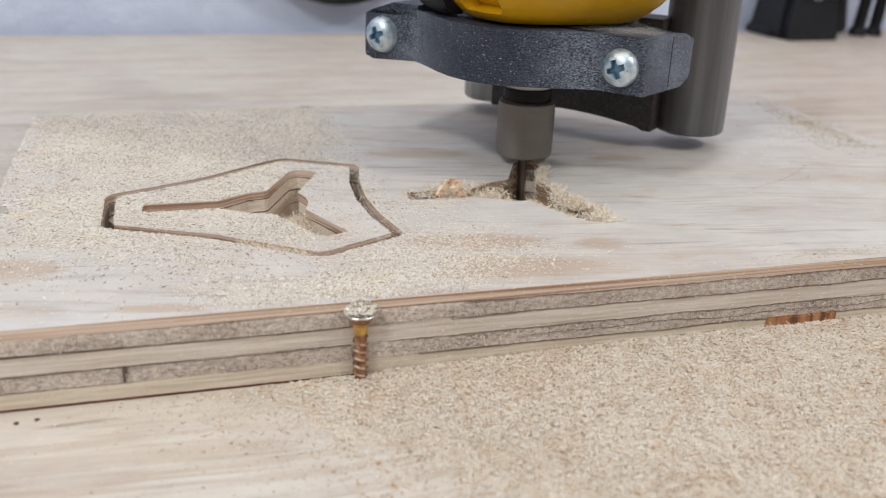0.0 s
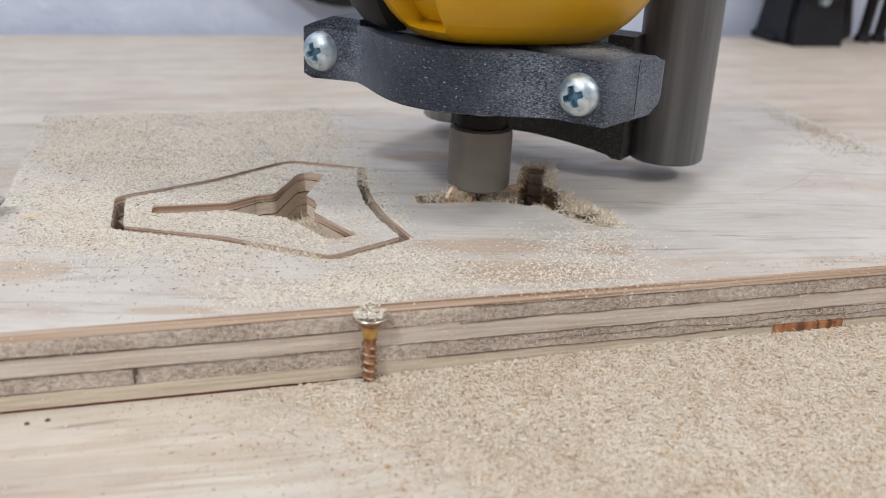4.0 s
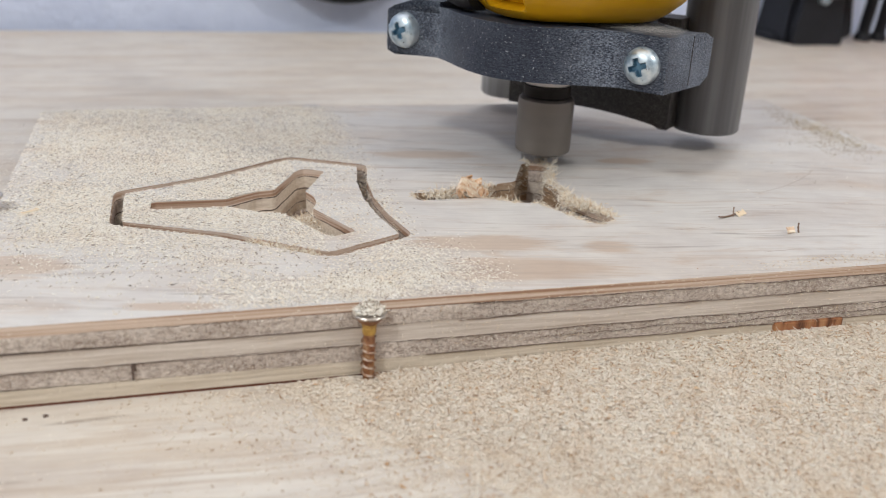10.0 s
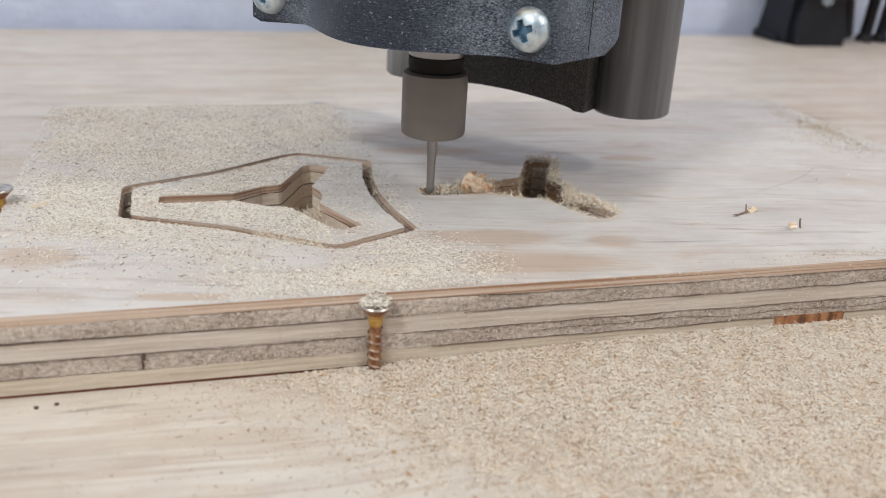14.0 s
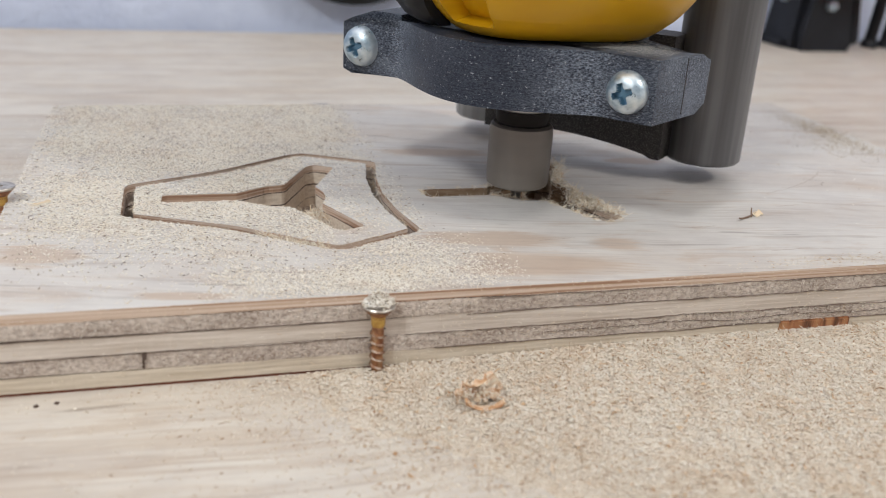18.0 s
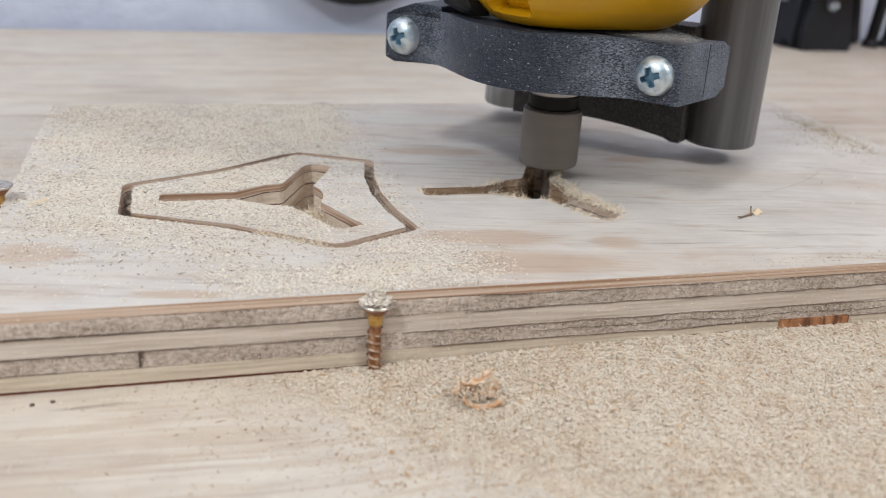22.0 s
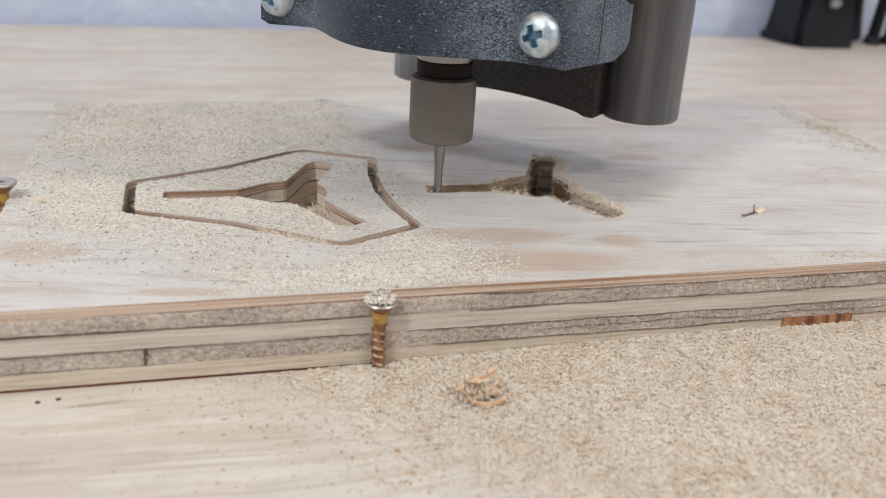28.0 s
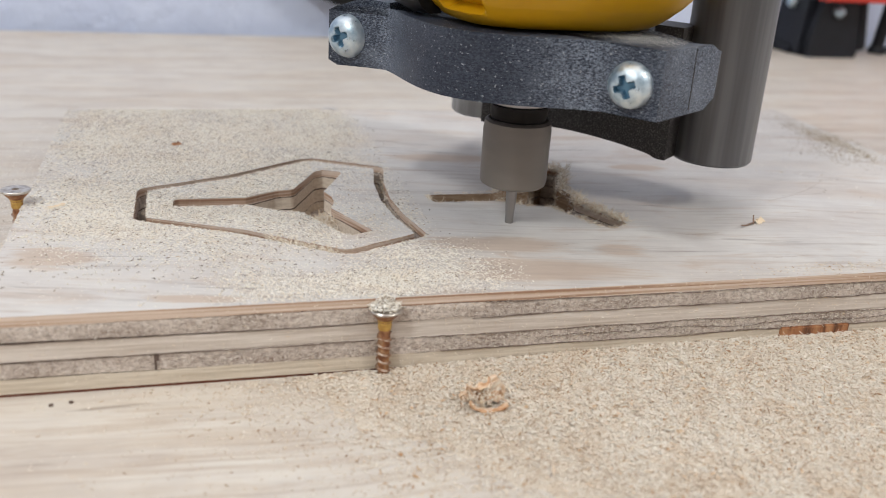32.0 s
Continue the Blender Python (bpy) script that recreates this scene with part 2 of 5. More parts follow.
# dark red-brown that paints the shade in the gap under the sheet
M_GAP_SHADE = Nodes("gap_shade", 0.8).colour((0.22, 0.08, 0.05)).mat
M_BENCH = wood("bench_pine", (0.69, 0.632, 0.56), (0.55, 0.44, 0.34), (0.47, 0.36, 0.28), 170.0, 0.40, 0.53, 0.05, 0.55, 0.011, 0.12)


def dust_mat(name, stops, tan=None):
    """Loose wood particles; where tan is given, they gather in warmer patches."""
    n = Nodes(name, 0.9, spec=0.15)
    col = n.ramp(n.island(), *stops)
    if tan:
        blot = n.mix(0.5, n.noise(70.0, 3.0, warp=0.6), n.noise(260.0, 3.0))
        col = n.mix(n.ramp(blot, (0.47, (0.0,)), (0.64, (0.42,))), col, tan, "MULTIPLY")
    n.colour(col)
    return n.mat


M_DUST = dust_mat("sawdust", ((0.0, (0.34, 0.20, 0.11)), (0.07, (0.50, 0.36, 0.235)), (0.18, (0.68, 0.58, 0.465)), (0.5, (0.745, 0.67, 0.575)), (1.0, (0.79, 0.73, 0.65))), (0.84, 0.71, 0.59))
M_DUST_TOP = dust_mat("sawdust_on_sheet", ((0.0, (0.18, 0.135, 0.095)), (0.06, (0.42, 0.33, 0.24)), (0.10, (0.75, 0.665, 0.555)), (0.5, (0.84, 0.785, 0.70)), (1.0, (0.89, 0.855, 0.795))), (0.95, 0.87, 0.78))
M_FIBRE = dust_mat("wood_fibre", ((0.0, (0.60, 0.41, 0.24)), (0.10, (0.76, 0.61, 0.44)), (0.35, (0.83, 0.73, 0.59)), (1.0, (0.89, 0.83, 0.74))))
M_CRUMB = dust_mat("torn_grain", ((0.0, (0.34, 0.26, 0.20)), (0.25, (0.52, 0.43, 0.355)), (0.55, (0.65, 0.565, 0.49)), (1.0, (0.80, 0.74, 0.67))))


n = Nodes("fresh_shaving", 0.7, spec=0.25)
n.colour(n.ramp(n.noise(900.0, 3.0, n.stretch((0.15, 1, 1))), (0.35, (0.60, 0.37, 0.22)), (0.5, (0.80, 0.63, 0.47)), (0.7, (0.88, 0.79, 0.66))))
M_SHAVE = n.mat


def dusty_black():
    """Printed black plastic with settled dust: heavier on the ear, beside the bolt and on the end face."""
    n = Nodes("dusty_black_plastic", 0.5, spec=0.32)
    cloud = n.ramp(n.noise(95.0, 5.0, rough=0.62, warp=0.4), (0.36, (0.05,)), (0.68, (1.0,)))
    grain = n.ramp(n.noise(2500.0, 4.0, n.stretch((0.55, 0.75, 1.35)), rough=0.72), (0.43, (0.0,)), (0.62, (1.0,)))
    layer = n.noise(1.0, 2.0, n.stretch((90, 90, 2600)))
    axes = n.tree.nodes.new("ShaderNodeSeparateXYZ")
    n.link(n.coord, axes.inputs[0])
    reach = n.tree.nodes.new("ShaderNodeMapRange")
    reach.inputs["From Min"].default_value, reach.inputs["From Max"].default_value = -0.052, 0.048
    n.link(axes.outputs[0], reach.inputs["Value"])
    where = n.ramp(reach.outputs[0], (0.0, (0.15,)), (0.14, (0.50,)), (0.22, (0.80,)), (0.34, (0.26,)), (0.60, (0.12,)), (0.70, (0.42,)), (0.79, (1.0,)), (0.885, (0.25,)), (0.95, (0.5,)), (0.965, (0.85,)))
    film = n.mix(0.55, n.mix(1.0, cloud, where, "MULTIPLY"), where)
    dust = n.mix(1.0, grain, film, "MULTIPLY")
    col = n.mix(dust, (0.010, 0.014, 0.028), (0.35, 0.395, 0.475))
    haze = n.ramp(n.noise(70.0, 4.0, n.stretch((0.8, 1, 1.2))), (0.45, (0.0,)), (0.75, (0.38,)))
    col = n.mix(n.mix(1.0, haze, where, "MULTIPLY"), col, (0.32, 0.355, 0.42))
    col = n.mix(n.ramp(layer, (0.48, (0.0,)), (0.72, (0.24,))), col, (0.065, 0.073, 0.095))
    speck = n.ramp(n.noise(1700.0, 2.0, n.stretch((0.7, 1, 1.2))), (0.66, (0.0,)), (0.72, (1.0,)))
    col = n.mix(speck, col, (0.33, 0.345, 0.37))
    n.colour(col)
    n.rough(n.ramp(dust, (0.0, (0.42,)), (0.6, (0.85,))))
    n.bump(layer, 0.5, 0.0004).bump(n.noise(2000.0, 2.0), 0.3, 0.0002)
    return n.mat


M_CLAMP = dusty_black()
n = Nodes("black_bracket", 0.55, spec=0.4)
n.colour(n.mix(n.ramp(n.noise(2600.0, 4.0), (0.5, (0.0,)), (0.8, (1.0,))), (0.020, 0.017, 0.016), (0.19, 0.175, 0.165)))
M_BRACKET = n.mat
n = Nodes("yellow_plastic", 0.33, spec=0.45)
n.colour(n.mix(n.ramp(n.noise(60.0, 3.0), (0.4, (0.0,)), (0.8, (1.0,))), (0.575, 0.305, 0.004), (0.62, 0.35, 0.008)))
n.bump(n.noise(900.0, 2.0), 0.06, 0.0002)
M_YELLOW = n.mat
n = Nodes("grey_tube", 0.33, 0.0, 0.5)
n.colour(n.ramp(n.noise(40.0, 3.0, n.stretch((6, 6, 0.25))), (0.34, (0.066, 0.063, 0.064)), (0.52, (0.098, 0.095, 0.098)), (0.68, (0.147, 0.144, 0.149))))
M_TUBE = n.mat
# lighter copy of the tube's grey, with reflected light put into the colour
n = Nodes("lit_tube", 0.4, 0.0, 0.5)
n.colour(n.ramp(n.noise(40.0, 3.0, n.stretch((6, 6, 0.25))), (0.34, (0.20, 0.195, 0.19)), (0.66, (0.36, 0.355, 0.35))))
M_LIT_TUBE = n.mat
n = Nodes("dull_steel", 0.5, 0.5)
axes = n.tree.nodes.new("ShaderNodeSeparateXYZ")
n.link(n.coord, axes.inputs[0])
# browner towards the nut's top rim
top_brown = n.ramp(axes.outputs[2], (0.0150, (0.0,)), (0.0172, (0.85,)), (0.0200, (0.0,)))
n.colour(n.mix(top_brown, n.ramp(n.noise(30.0, 2.0, n.stretch((1, 1, 4))), (0.3, (0.205, 0.182, 0.163)), (0.7, (0.248, 0.222, 0.198))), (0.115, 0.075, 0.055)))
M_NUT = n.mat
n = Nodes("bright_zinc", 0.4, 0.8)
n.colour(n.ramp(n.noise(260.0, 4.0), (0.38, (0.33, 0.43, 0.51)), (0.5, (0.56, 0.65, 0.71)), (0.66, (0.75, 0.81, 0.84))))
n.rough(n.ramp(n.noise(500.0, 4.0), (0.35, (0.26,)), (0.70, (0.60,))))
n.bump(n.noise(350.0, 4.0), 0.25, 0.0003)
M_ZINC = n.mat
# darker blue than the zinc head: shade in the cross, put into colour
M_RECESS_SHADE = Nodes("recess_shade", 0.5, 0.6).colour((0.13, 0.25, 0.35)).mat
M_BIT = Nodes("carbide", 0.35, 0.9).colour((0.34, 0.32, 0.31)).mat
M_DARK = Nodes("dark_collar", 0.6, spec=0.2).colour((0.012, 0.009, 0.008)).mat
n = Nodes("yellow_zinc", 0.5, 0.6)
n.colour(n.ramp(n.noise(420.0, 3.0), (0.35, (0.24, 0.10, 0.055)), (0.52, (0.42, 0.22, 0.11)), (0.72, (0.58, 0.44, 0.30))))
M_SCREW = n.mat
n = Nodes("worn_thread", 0.42, 0.85)
n.colour(n.ramp(n.noise(700.0, 3.0), (0.38, (0.32, 0.18, 0.11)), (0.66, (0.54, 0.44, 0.36))))
M_THREAD = n.mat
n = Nodes("silvery_head", 0.35, 0.8)
n.colour(n.ramp(n.noise(600.0, 3.0), (0.35, (0.40, 0.34, 0.30)), (0.6, (0.66, 0.62, 0.57))))
M_HEAD = n.mat
n = Nodes("yellow_neck", 0.4, 0.45)
n.colour(n.ramp(n.noise(500.0, 3.0), (0.35, (0.42, 0.22, 0.05)), (0.6, (0.66, 0.43, 0.12))))
M_NECK = n.mat
n = Nodes("plaster", 0.85, spec=0.2)
n.colour(n.ramp(n.noise(22.0, 4.0), (0.3, (0.55, 0.60, 0.76)), (0.7, (0.64, 0.69, 0.84))))
n.bump(n.noise(110.0, 4.0), 0.55, 0.003).bump(n.noise(420.0, 2.0), 0.35, 0.001)
M_WALL = n.mat
M_PAINT = Nodes("white_paint", 0.8).colour((0.72, 0.72, 0.72)).mat
n = Nodes("black_moulding", 0.5, spec=0.4)
n.colour(n.ramp(n.noise(50.0, 3.0), (0.3, (0.003, 0.0035, 0.006)), (0.8, (0.010, 0.011, 0.017))))
M_BLACK = n.mat
M_RUBBER = Nodes("black_rubber", 0.5, spec=0.3).colour((0.010, 0.010, 0.012)).mat
M_RED = Nodes("red_plastic", 0.4).colour((0.70, 0.05, 0.03)).mat
n = Nodes("red_wood", 0.7)
n.colour(n.ramp(n.noise(420.0, 4.0, n.stretch((1, 1, 0.15))), (0.36, (0.10, 0.04, 0.02)), (0.48, (0.34, 0.14, 0.06)), (0.66, (0.50, 0.27, 0.13))))
M_KNOT = n.mat
n = Nodes("floor_grey", 0.8)
n.colour(n.ramp(n.noise(6.0, 3.0), (0.3, (0.24, 0.23, 0.22)), (0.7, (0.32, 0.31, 0.30))))
M_FLOOR = n.mat


# ---------------------------------------------------------------- mesh helpers
def mesh_of(name, verts, faces, smooth=0.0):
    me = bpy.data.meshes.new(name)
    me.from_pydata([tuple(v) for v in verts], [], faces)
    me.validate()
    if smooth:
        me.shade_smooth()
        me.set_sharp_from_angle(angle=radians(smooth))
    return me


def part(name, data, material, parent=None, label="", m=None):
    """One mesh object, under a thing or a part."""
    if isinstance(data, bmesh.types.BMesh):
        me = bpy.data.meshes.new(name)
        data.to_mesh(me)
        data.free()
        data = me
    data.materials.clear()
    data.materials.append(material)
    ob = new(name, data)
    if parent:
        ob.parent = parent
    if m is not None:
        ob.matrix_basis = m
    return tagged(ob, label)


def thing(name, label, category, m=None, group="", kind=""):
    ob = new(name)
    ob.empty_display_size = 0.01
    if m is not None:
        ob.matrix_basis = m
    return tagged(ob, label, category, group, kind)


def prism(loops, z0, z1, top=True, bottom=True, zoff=None):
    """Verts and faces of a plate with holes: loops[0] is its rim (counterclockwise), the others its holes."""
    verts, faces, start = [], [], []
    for lp in loops:
        start.append(len(verts))
        for x, y in lp:
            d0, d1 = zoff(x, y) if zoff else (0, 0)
            verts += [(x, y, z0 + d0), (x, y, z1 + d1)]
    for s, lp in zip(start, loops):
        k = len(lp)
        for i in range(k):
            j = (i + 1) % k
            faces.append((s + 2 * i, s + 2 * j, s + 2 * j + 1, s + 2 * i + 1))
    tris = tessellate_polygon([[Vector((x, y, 0)) for x, y in lp] for lp in loops])
    flat = [s + 2 * i for s, lp in zip(start, loops) for i in range(len(lp))]
    pts = [p for lp in loops for p in lp]
    for a, b, c in tris:
        (ax, ay), (bx, by), (cx, cy) = pts[a], pts[b], pts[c]
        if (bx - ax) * (cy - ay) - (by - ay) * (cx - ax) < 0:
            b, c = c, b
        if top:
            faces.append((flat[a] + 1, flat[b] + 1, flat[c] + 1))
        if bottom:
            faces.append((flat[a], flat[c], flat[b]))
    return verts, faces


def plate(name, loops, z0, z1, bevel=0.0, smooth=35):
    v, f = prism(loops, z0, z1)
    if not bevel:
        return mesh_of(name, v, f, smooth)
    bm = bmesh.new()
    vs = [bm.verts.new(p) for p in v]
    for q in f:
        bm.faces.new([vs[i] for i in q])
    bm.normal_update()
    sharp = [e for e in bm.edges if len(e.link_faces) == 2 and e.calc_face_angle(0) > 0.5]
    bmesh.ops.bevel(bm, geom=sharp, offset=bevel, segments=2, affect="EDGES", clamp_overlap=True)
    me = bpy.data.meshes.new(name)
    bm.to_mesh(me)
    bm.free()
    me.shade_smooth()
    me.set_sharp_from_angle(angle=radians(smooth))
    return me


def box(name, x0, x1, y0, y1, z0, z1, bevel=0.0):
    return plate(name, [[(x0, y0), (x1, y0), (x1, y1), (x0, y1)]], z0, z1, bevel)


def lathe(name, profile, n=48, smooth=35):
    """Turned solid about z from (radius, height) pairs, bottom to top; ends are closed."""
    verts, faces = [], []
    for r, z in profile:
        verts += [(r * math.cos(2 * math.pi * i / n), r * math.sin(2 * math.pi * i / n), z) for i in range(n)]
    for k in range(len(profile) - 1):
        for i in range(n):
            j = (i + 1) % n
            faces.append((k * n + i, k * n + j, (k + 1) * n + j, (k + 1) * n + i))
    faces.append(tuple(reversed(range(n))))
    faces.append(tuple(range((len(profile) - 1) * n, len(profile) * n)))
    return mesh_of(name, verts, faces, smooth)


def rounded(points, radii, step=6):
    """A closed loop with its corners rounded."""
    out, k = [], len(points)
    for i in range(k):
        p, a, b = (Vector(points[i]), Vector(points[i - 1]), Vector(points[(i + 1) % k]))
        r = radii[i] if isinstance(radii, (list, tuple)) else radii
        da, db = (a - p), (b - p)
        if r <= 0:
            out.append(tuple(p))
            continue
        ua, ub = da.normalized(), db.normalized()
        half = ua.angle(ub) / 2
        cut = min(r / max(math.tan(half), 0.05), da.length * 0.48, db.length * 0.48)
        s, e = p + ua * cut, p + ub * cut
        for j in range(step + 1):
            t = j / step
            out.append(tuple(s * (1 - t) ** 2 + p * 2 * t * (1 - t) + e * t * t))
    return out


def dense(loop, gap):
    """The same loop with points no further apart than gap."""
    out = []
    for i, p in enumerate(loop):
        a, b = Vector(p), Vector(loop[(i + 1) % len(loop)])
        k = max(1, int((b - a).length / gap))
        out += [tuple(a.lerp(b, j / k)) for j in range(k)]
    return out


def inset(loop, d):
    """A counterclockwise loop moved inwards by d."""
    out, k = [], len(loop)
    for i in range(k):
        a, p, b = Vector(loop[i - 1]), Vector(loop[i]), Vector(loop[(i + 1) % k])
        t = (b - a).normalized()
        out.append((p.x - t.y * d, p.y + t.x * d))
    return out


# ---------------------------------------------------------------- room
room = box("floor", -1.6, 1.9, -2.2, 0.6, -0.80, -0.75)
tagged(part("floor", room, M_FLOOR), "grey concrete workshop floor", "floor", kind="structure")
for name, b in (("wall_north", (-1.6, 1.9, 0.475, 0.60, -0.75, 1.75)), ("wall_south", (-1.6, 1.9, -2.2, -2.1, -0.75, 1.75)),
                ("wall_west", (-1.6, -1.5, -2.1, 0.475, -0.75, 1.75)), ("wall_east", (1.8, 1.9, -2.1, 0.475, -0.75, 1.75))):
    tagged(part(name, box(name, *b), M_WALL if name == "wall_north" else M_PAINT), "rough pale lavender-grey plaster wall" if name == "wall_north" else "plain white painted wall", "wall", kind="structure")
tagged(part("ceiling", box("ceiling", -1.6, 1.9, -2.2, 0.6, 1.75, 1.85), M_PAINT), "plain white ceiling", "ceiling", kind="structure")

bench = thing("workbench", "pale pine workbench with a dusty top", "workbench", pose(0, 0, -0.75))
part("bench_top", box("bench_top", -0.75, 0.80, -0.42, 0.462, 0.722, 0.75, 0.002), M_BENCH, bench)
for x in (-0.70, 0.75):
    for y in (-0.37, 0.41):
        part("leg", box("leg", x - 0.04, x + 0.04, y - 0.04, y + 0.04, 0, 0.722, 0.003), M_BENCH, bench)

# ---------------------------------------------------------------- plywood sheet
Y0 = 66.4


def guitar_outline():
    up = [(-52.2, 79.3), (-27.0, 90.6), (-2.0, 108.2), (20.6, 96.6), (17.6, 80.5), (16.6, Y0)]
    down = [(x, 2 * Y0 - y) for x, y in reversed(up[:-1])]
    loop = rounded(up + down, [5, 14, 8, 4, 14, 20, 14, 4, 8, 14, 5])
    return loop[::-1]


def forked_pocket(dx, dy, tail):
    half = [(-42.6, tail), (-23.0, tail), (-19.5, 5.7), (-14.5, 8.8), (-9.5, 9.8), (-1.4, 26.6), (1.2, 28.2), (7.0, 25.4), (-1.2, 7.2), (0.4, 2.5)]
    loop = [(x, Y0 + y) for x, y in half] + [(x, Y0 - y) for x, y in reversed(half)]
    rad = [1.7, 2, 3, 4, 3, 1.5, 1.5, 1.5, 1.5, 2]
    return [(x + dx, y + dy) for x, y in rounded(loop, rad + rad[::-1])][::-1]


def rough_edge(loop, gap, amp, seed):
    pts = dense(loop, gap)
    return [(x + amp * noise.noise((x * 0.9, y * 0.9, seed)), y + amp * noise.noise((x * 0.9 + 7, y * 0.9, seed + 3))) for x, y in pts]


def to_m(loop):
    return [(x * MM, y * MM) for x, y in loop]


OUTER = guitar_outline()
INNER = inset(dense(OUTER, 1.2), 3.0)
FORK_A = forked_pocket(0, 0, 3.3)
FORK_B = forked_pocket(70.8, -1.2, 3.25)
SHEET = [(-80.0, 0.0), (211.0, 0.0), (211.0, 173.5), (-80.0, 173.5)]

# the last entry is the shaded gap above the bench, painted as a layer
LAYERS = [("face_ply", 15.75, 18.0, M_TOP), ("glue_or_gap", 15.5, 15.75, M_GLUE), ("cross_ply", 12.25, 15.5, M_GREY), ("glue_or_gap", 11.95, 12.25, M_GLUE),
          ("core_ply", 8.03, 11.95, M_PALE), ("glue_or_gap", 7.75, 8.03, M_GLUE), ("cross_ply", 4.33, 7.75, M_GREY), ("glue_or_gap", 4.07, 4.33, M_GLUE), ("back_ply", 0.85, 4.07, M_BACK), ("glue_or_gap", 0.0, 0.85, M_GAP_SHADE)]
POCKET = 5.4
sheet = thing("plywood_sheet", "pale five-layer plywood sheet with routed pockets on the bench", "plywood")


def wave(level):
    """The joints between the layers wander a little along the sheet."""
    if level > 17.9 or level < 0.9:
        return lambda x: 0.0
    return lambda x: MM * (0.34 * noise.noise((x * 22, level, 0)) + 0.24 * noise.noise((x * 130, level, 5)) + 0.15 * noise.noise((x * 520, level, 9)))


for k, (name, lo, hi, material) in enumerate(LAYERS):
    grey = material is M_GREY
    glue_gap = name == "glue_or_gap"
    back = (0.35 if lo > 1 else 0.5) if glue_gap else 0.0
    amp = 0.15 if grey else 0.08
    rim = []
    for x, y in dense(SHEET, 0.9):
        if y < 0.01:
            y = back + amp * (noise.noise((x * 0.8, k * 3.1, 1)) + 0.6 * noise.noise((x * 2.7, k * 3.1, 2)))
        elif x < -79.9:
            x += back
        rim.append((x, y))
    wl, wh = wave(lo), wave(hi)
    shift = lambda x, y: (wl(x), wh(x))
    holes = [rough_edge(lp, 0.8, 0.2, k) for lp in (OUTER, FORK_A, FORK_B)]
    island = rough_edge(INNER, 0.8, 0.2, k + 20)
    if lo >= POCKET:
        spans = [(lo, hi, True)]
    elif hi <= POCKET:
        spans = [(lo, hi, False)]
    else:
        spans = [(POCKET, hi, True), (lo, POCKET, False)]
    verts, faces = [], []
    for a, b, cut in spans:
        zo = (lambda x, y: (wl(x) if a == lo else 0, wh(x) if b == hi else 0))
        if cut:
            groups = [[to_m(rim), to_m(holes[0]), to_m(holes[2])], [to_m(island), to_m(holes[1])]]
        else:
            groups = [[to_m(rim)]]
        for loops in groups:
            v, f = prism(loops, a * MM, b * MM, zoff=zo)
            faces += [tuple(i + len(verts) for i in q) for q in f]
            verts += v
    ob = part(name, mesh_of(name, verts, faces), material, sheet)
    if name == "face_ply":
        ob.data.materials.append(M_VENEER)
        for p in ob.data.polygons:
            if abs(p.normal.z) < 0.5:
                p.material_index = 1
    # clean tan walls of the finished pocket
    if lo < 15 and not glue_gap:
        ob.data.materials.append(M_CUT)
        for p in ob.data.polygons:
            x, y = p.center.x / MM, abs(p.center.y / MM - Y0)
            if abs(p.normal.z) < 0.5 and -44 < x < 8 and y < (4 if x < -22 else 14 if x < -8 else 29):
                p.material_index = len(ob.data.materials) - 1
    # the walls of the fresh pocket, rubbed brown by the cutter, with the cut's shade painted in
    ob.data.materials.append(M_RUBBED_SHADE)
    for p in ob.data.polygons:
        if abs(p.normal.z) < 0.5 and 24 * MM < p.center.x < 73 * MM and 30 * MM < p.center.y < 110 * MM and not glue_gap and not (p.center.x > 62 * MM and p.center.y < 61 * MM):
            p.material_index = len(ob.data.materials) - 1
patch = part("knot_patch", box("knot_patch", 0.1025, 0.1225, -0.0006, 0.001, 0.0012, 0.0044, 0.0003), M_KNOT, sheet, "reddish-brown wood patch in the edge")


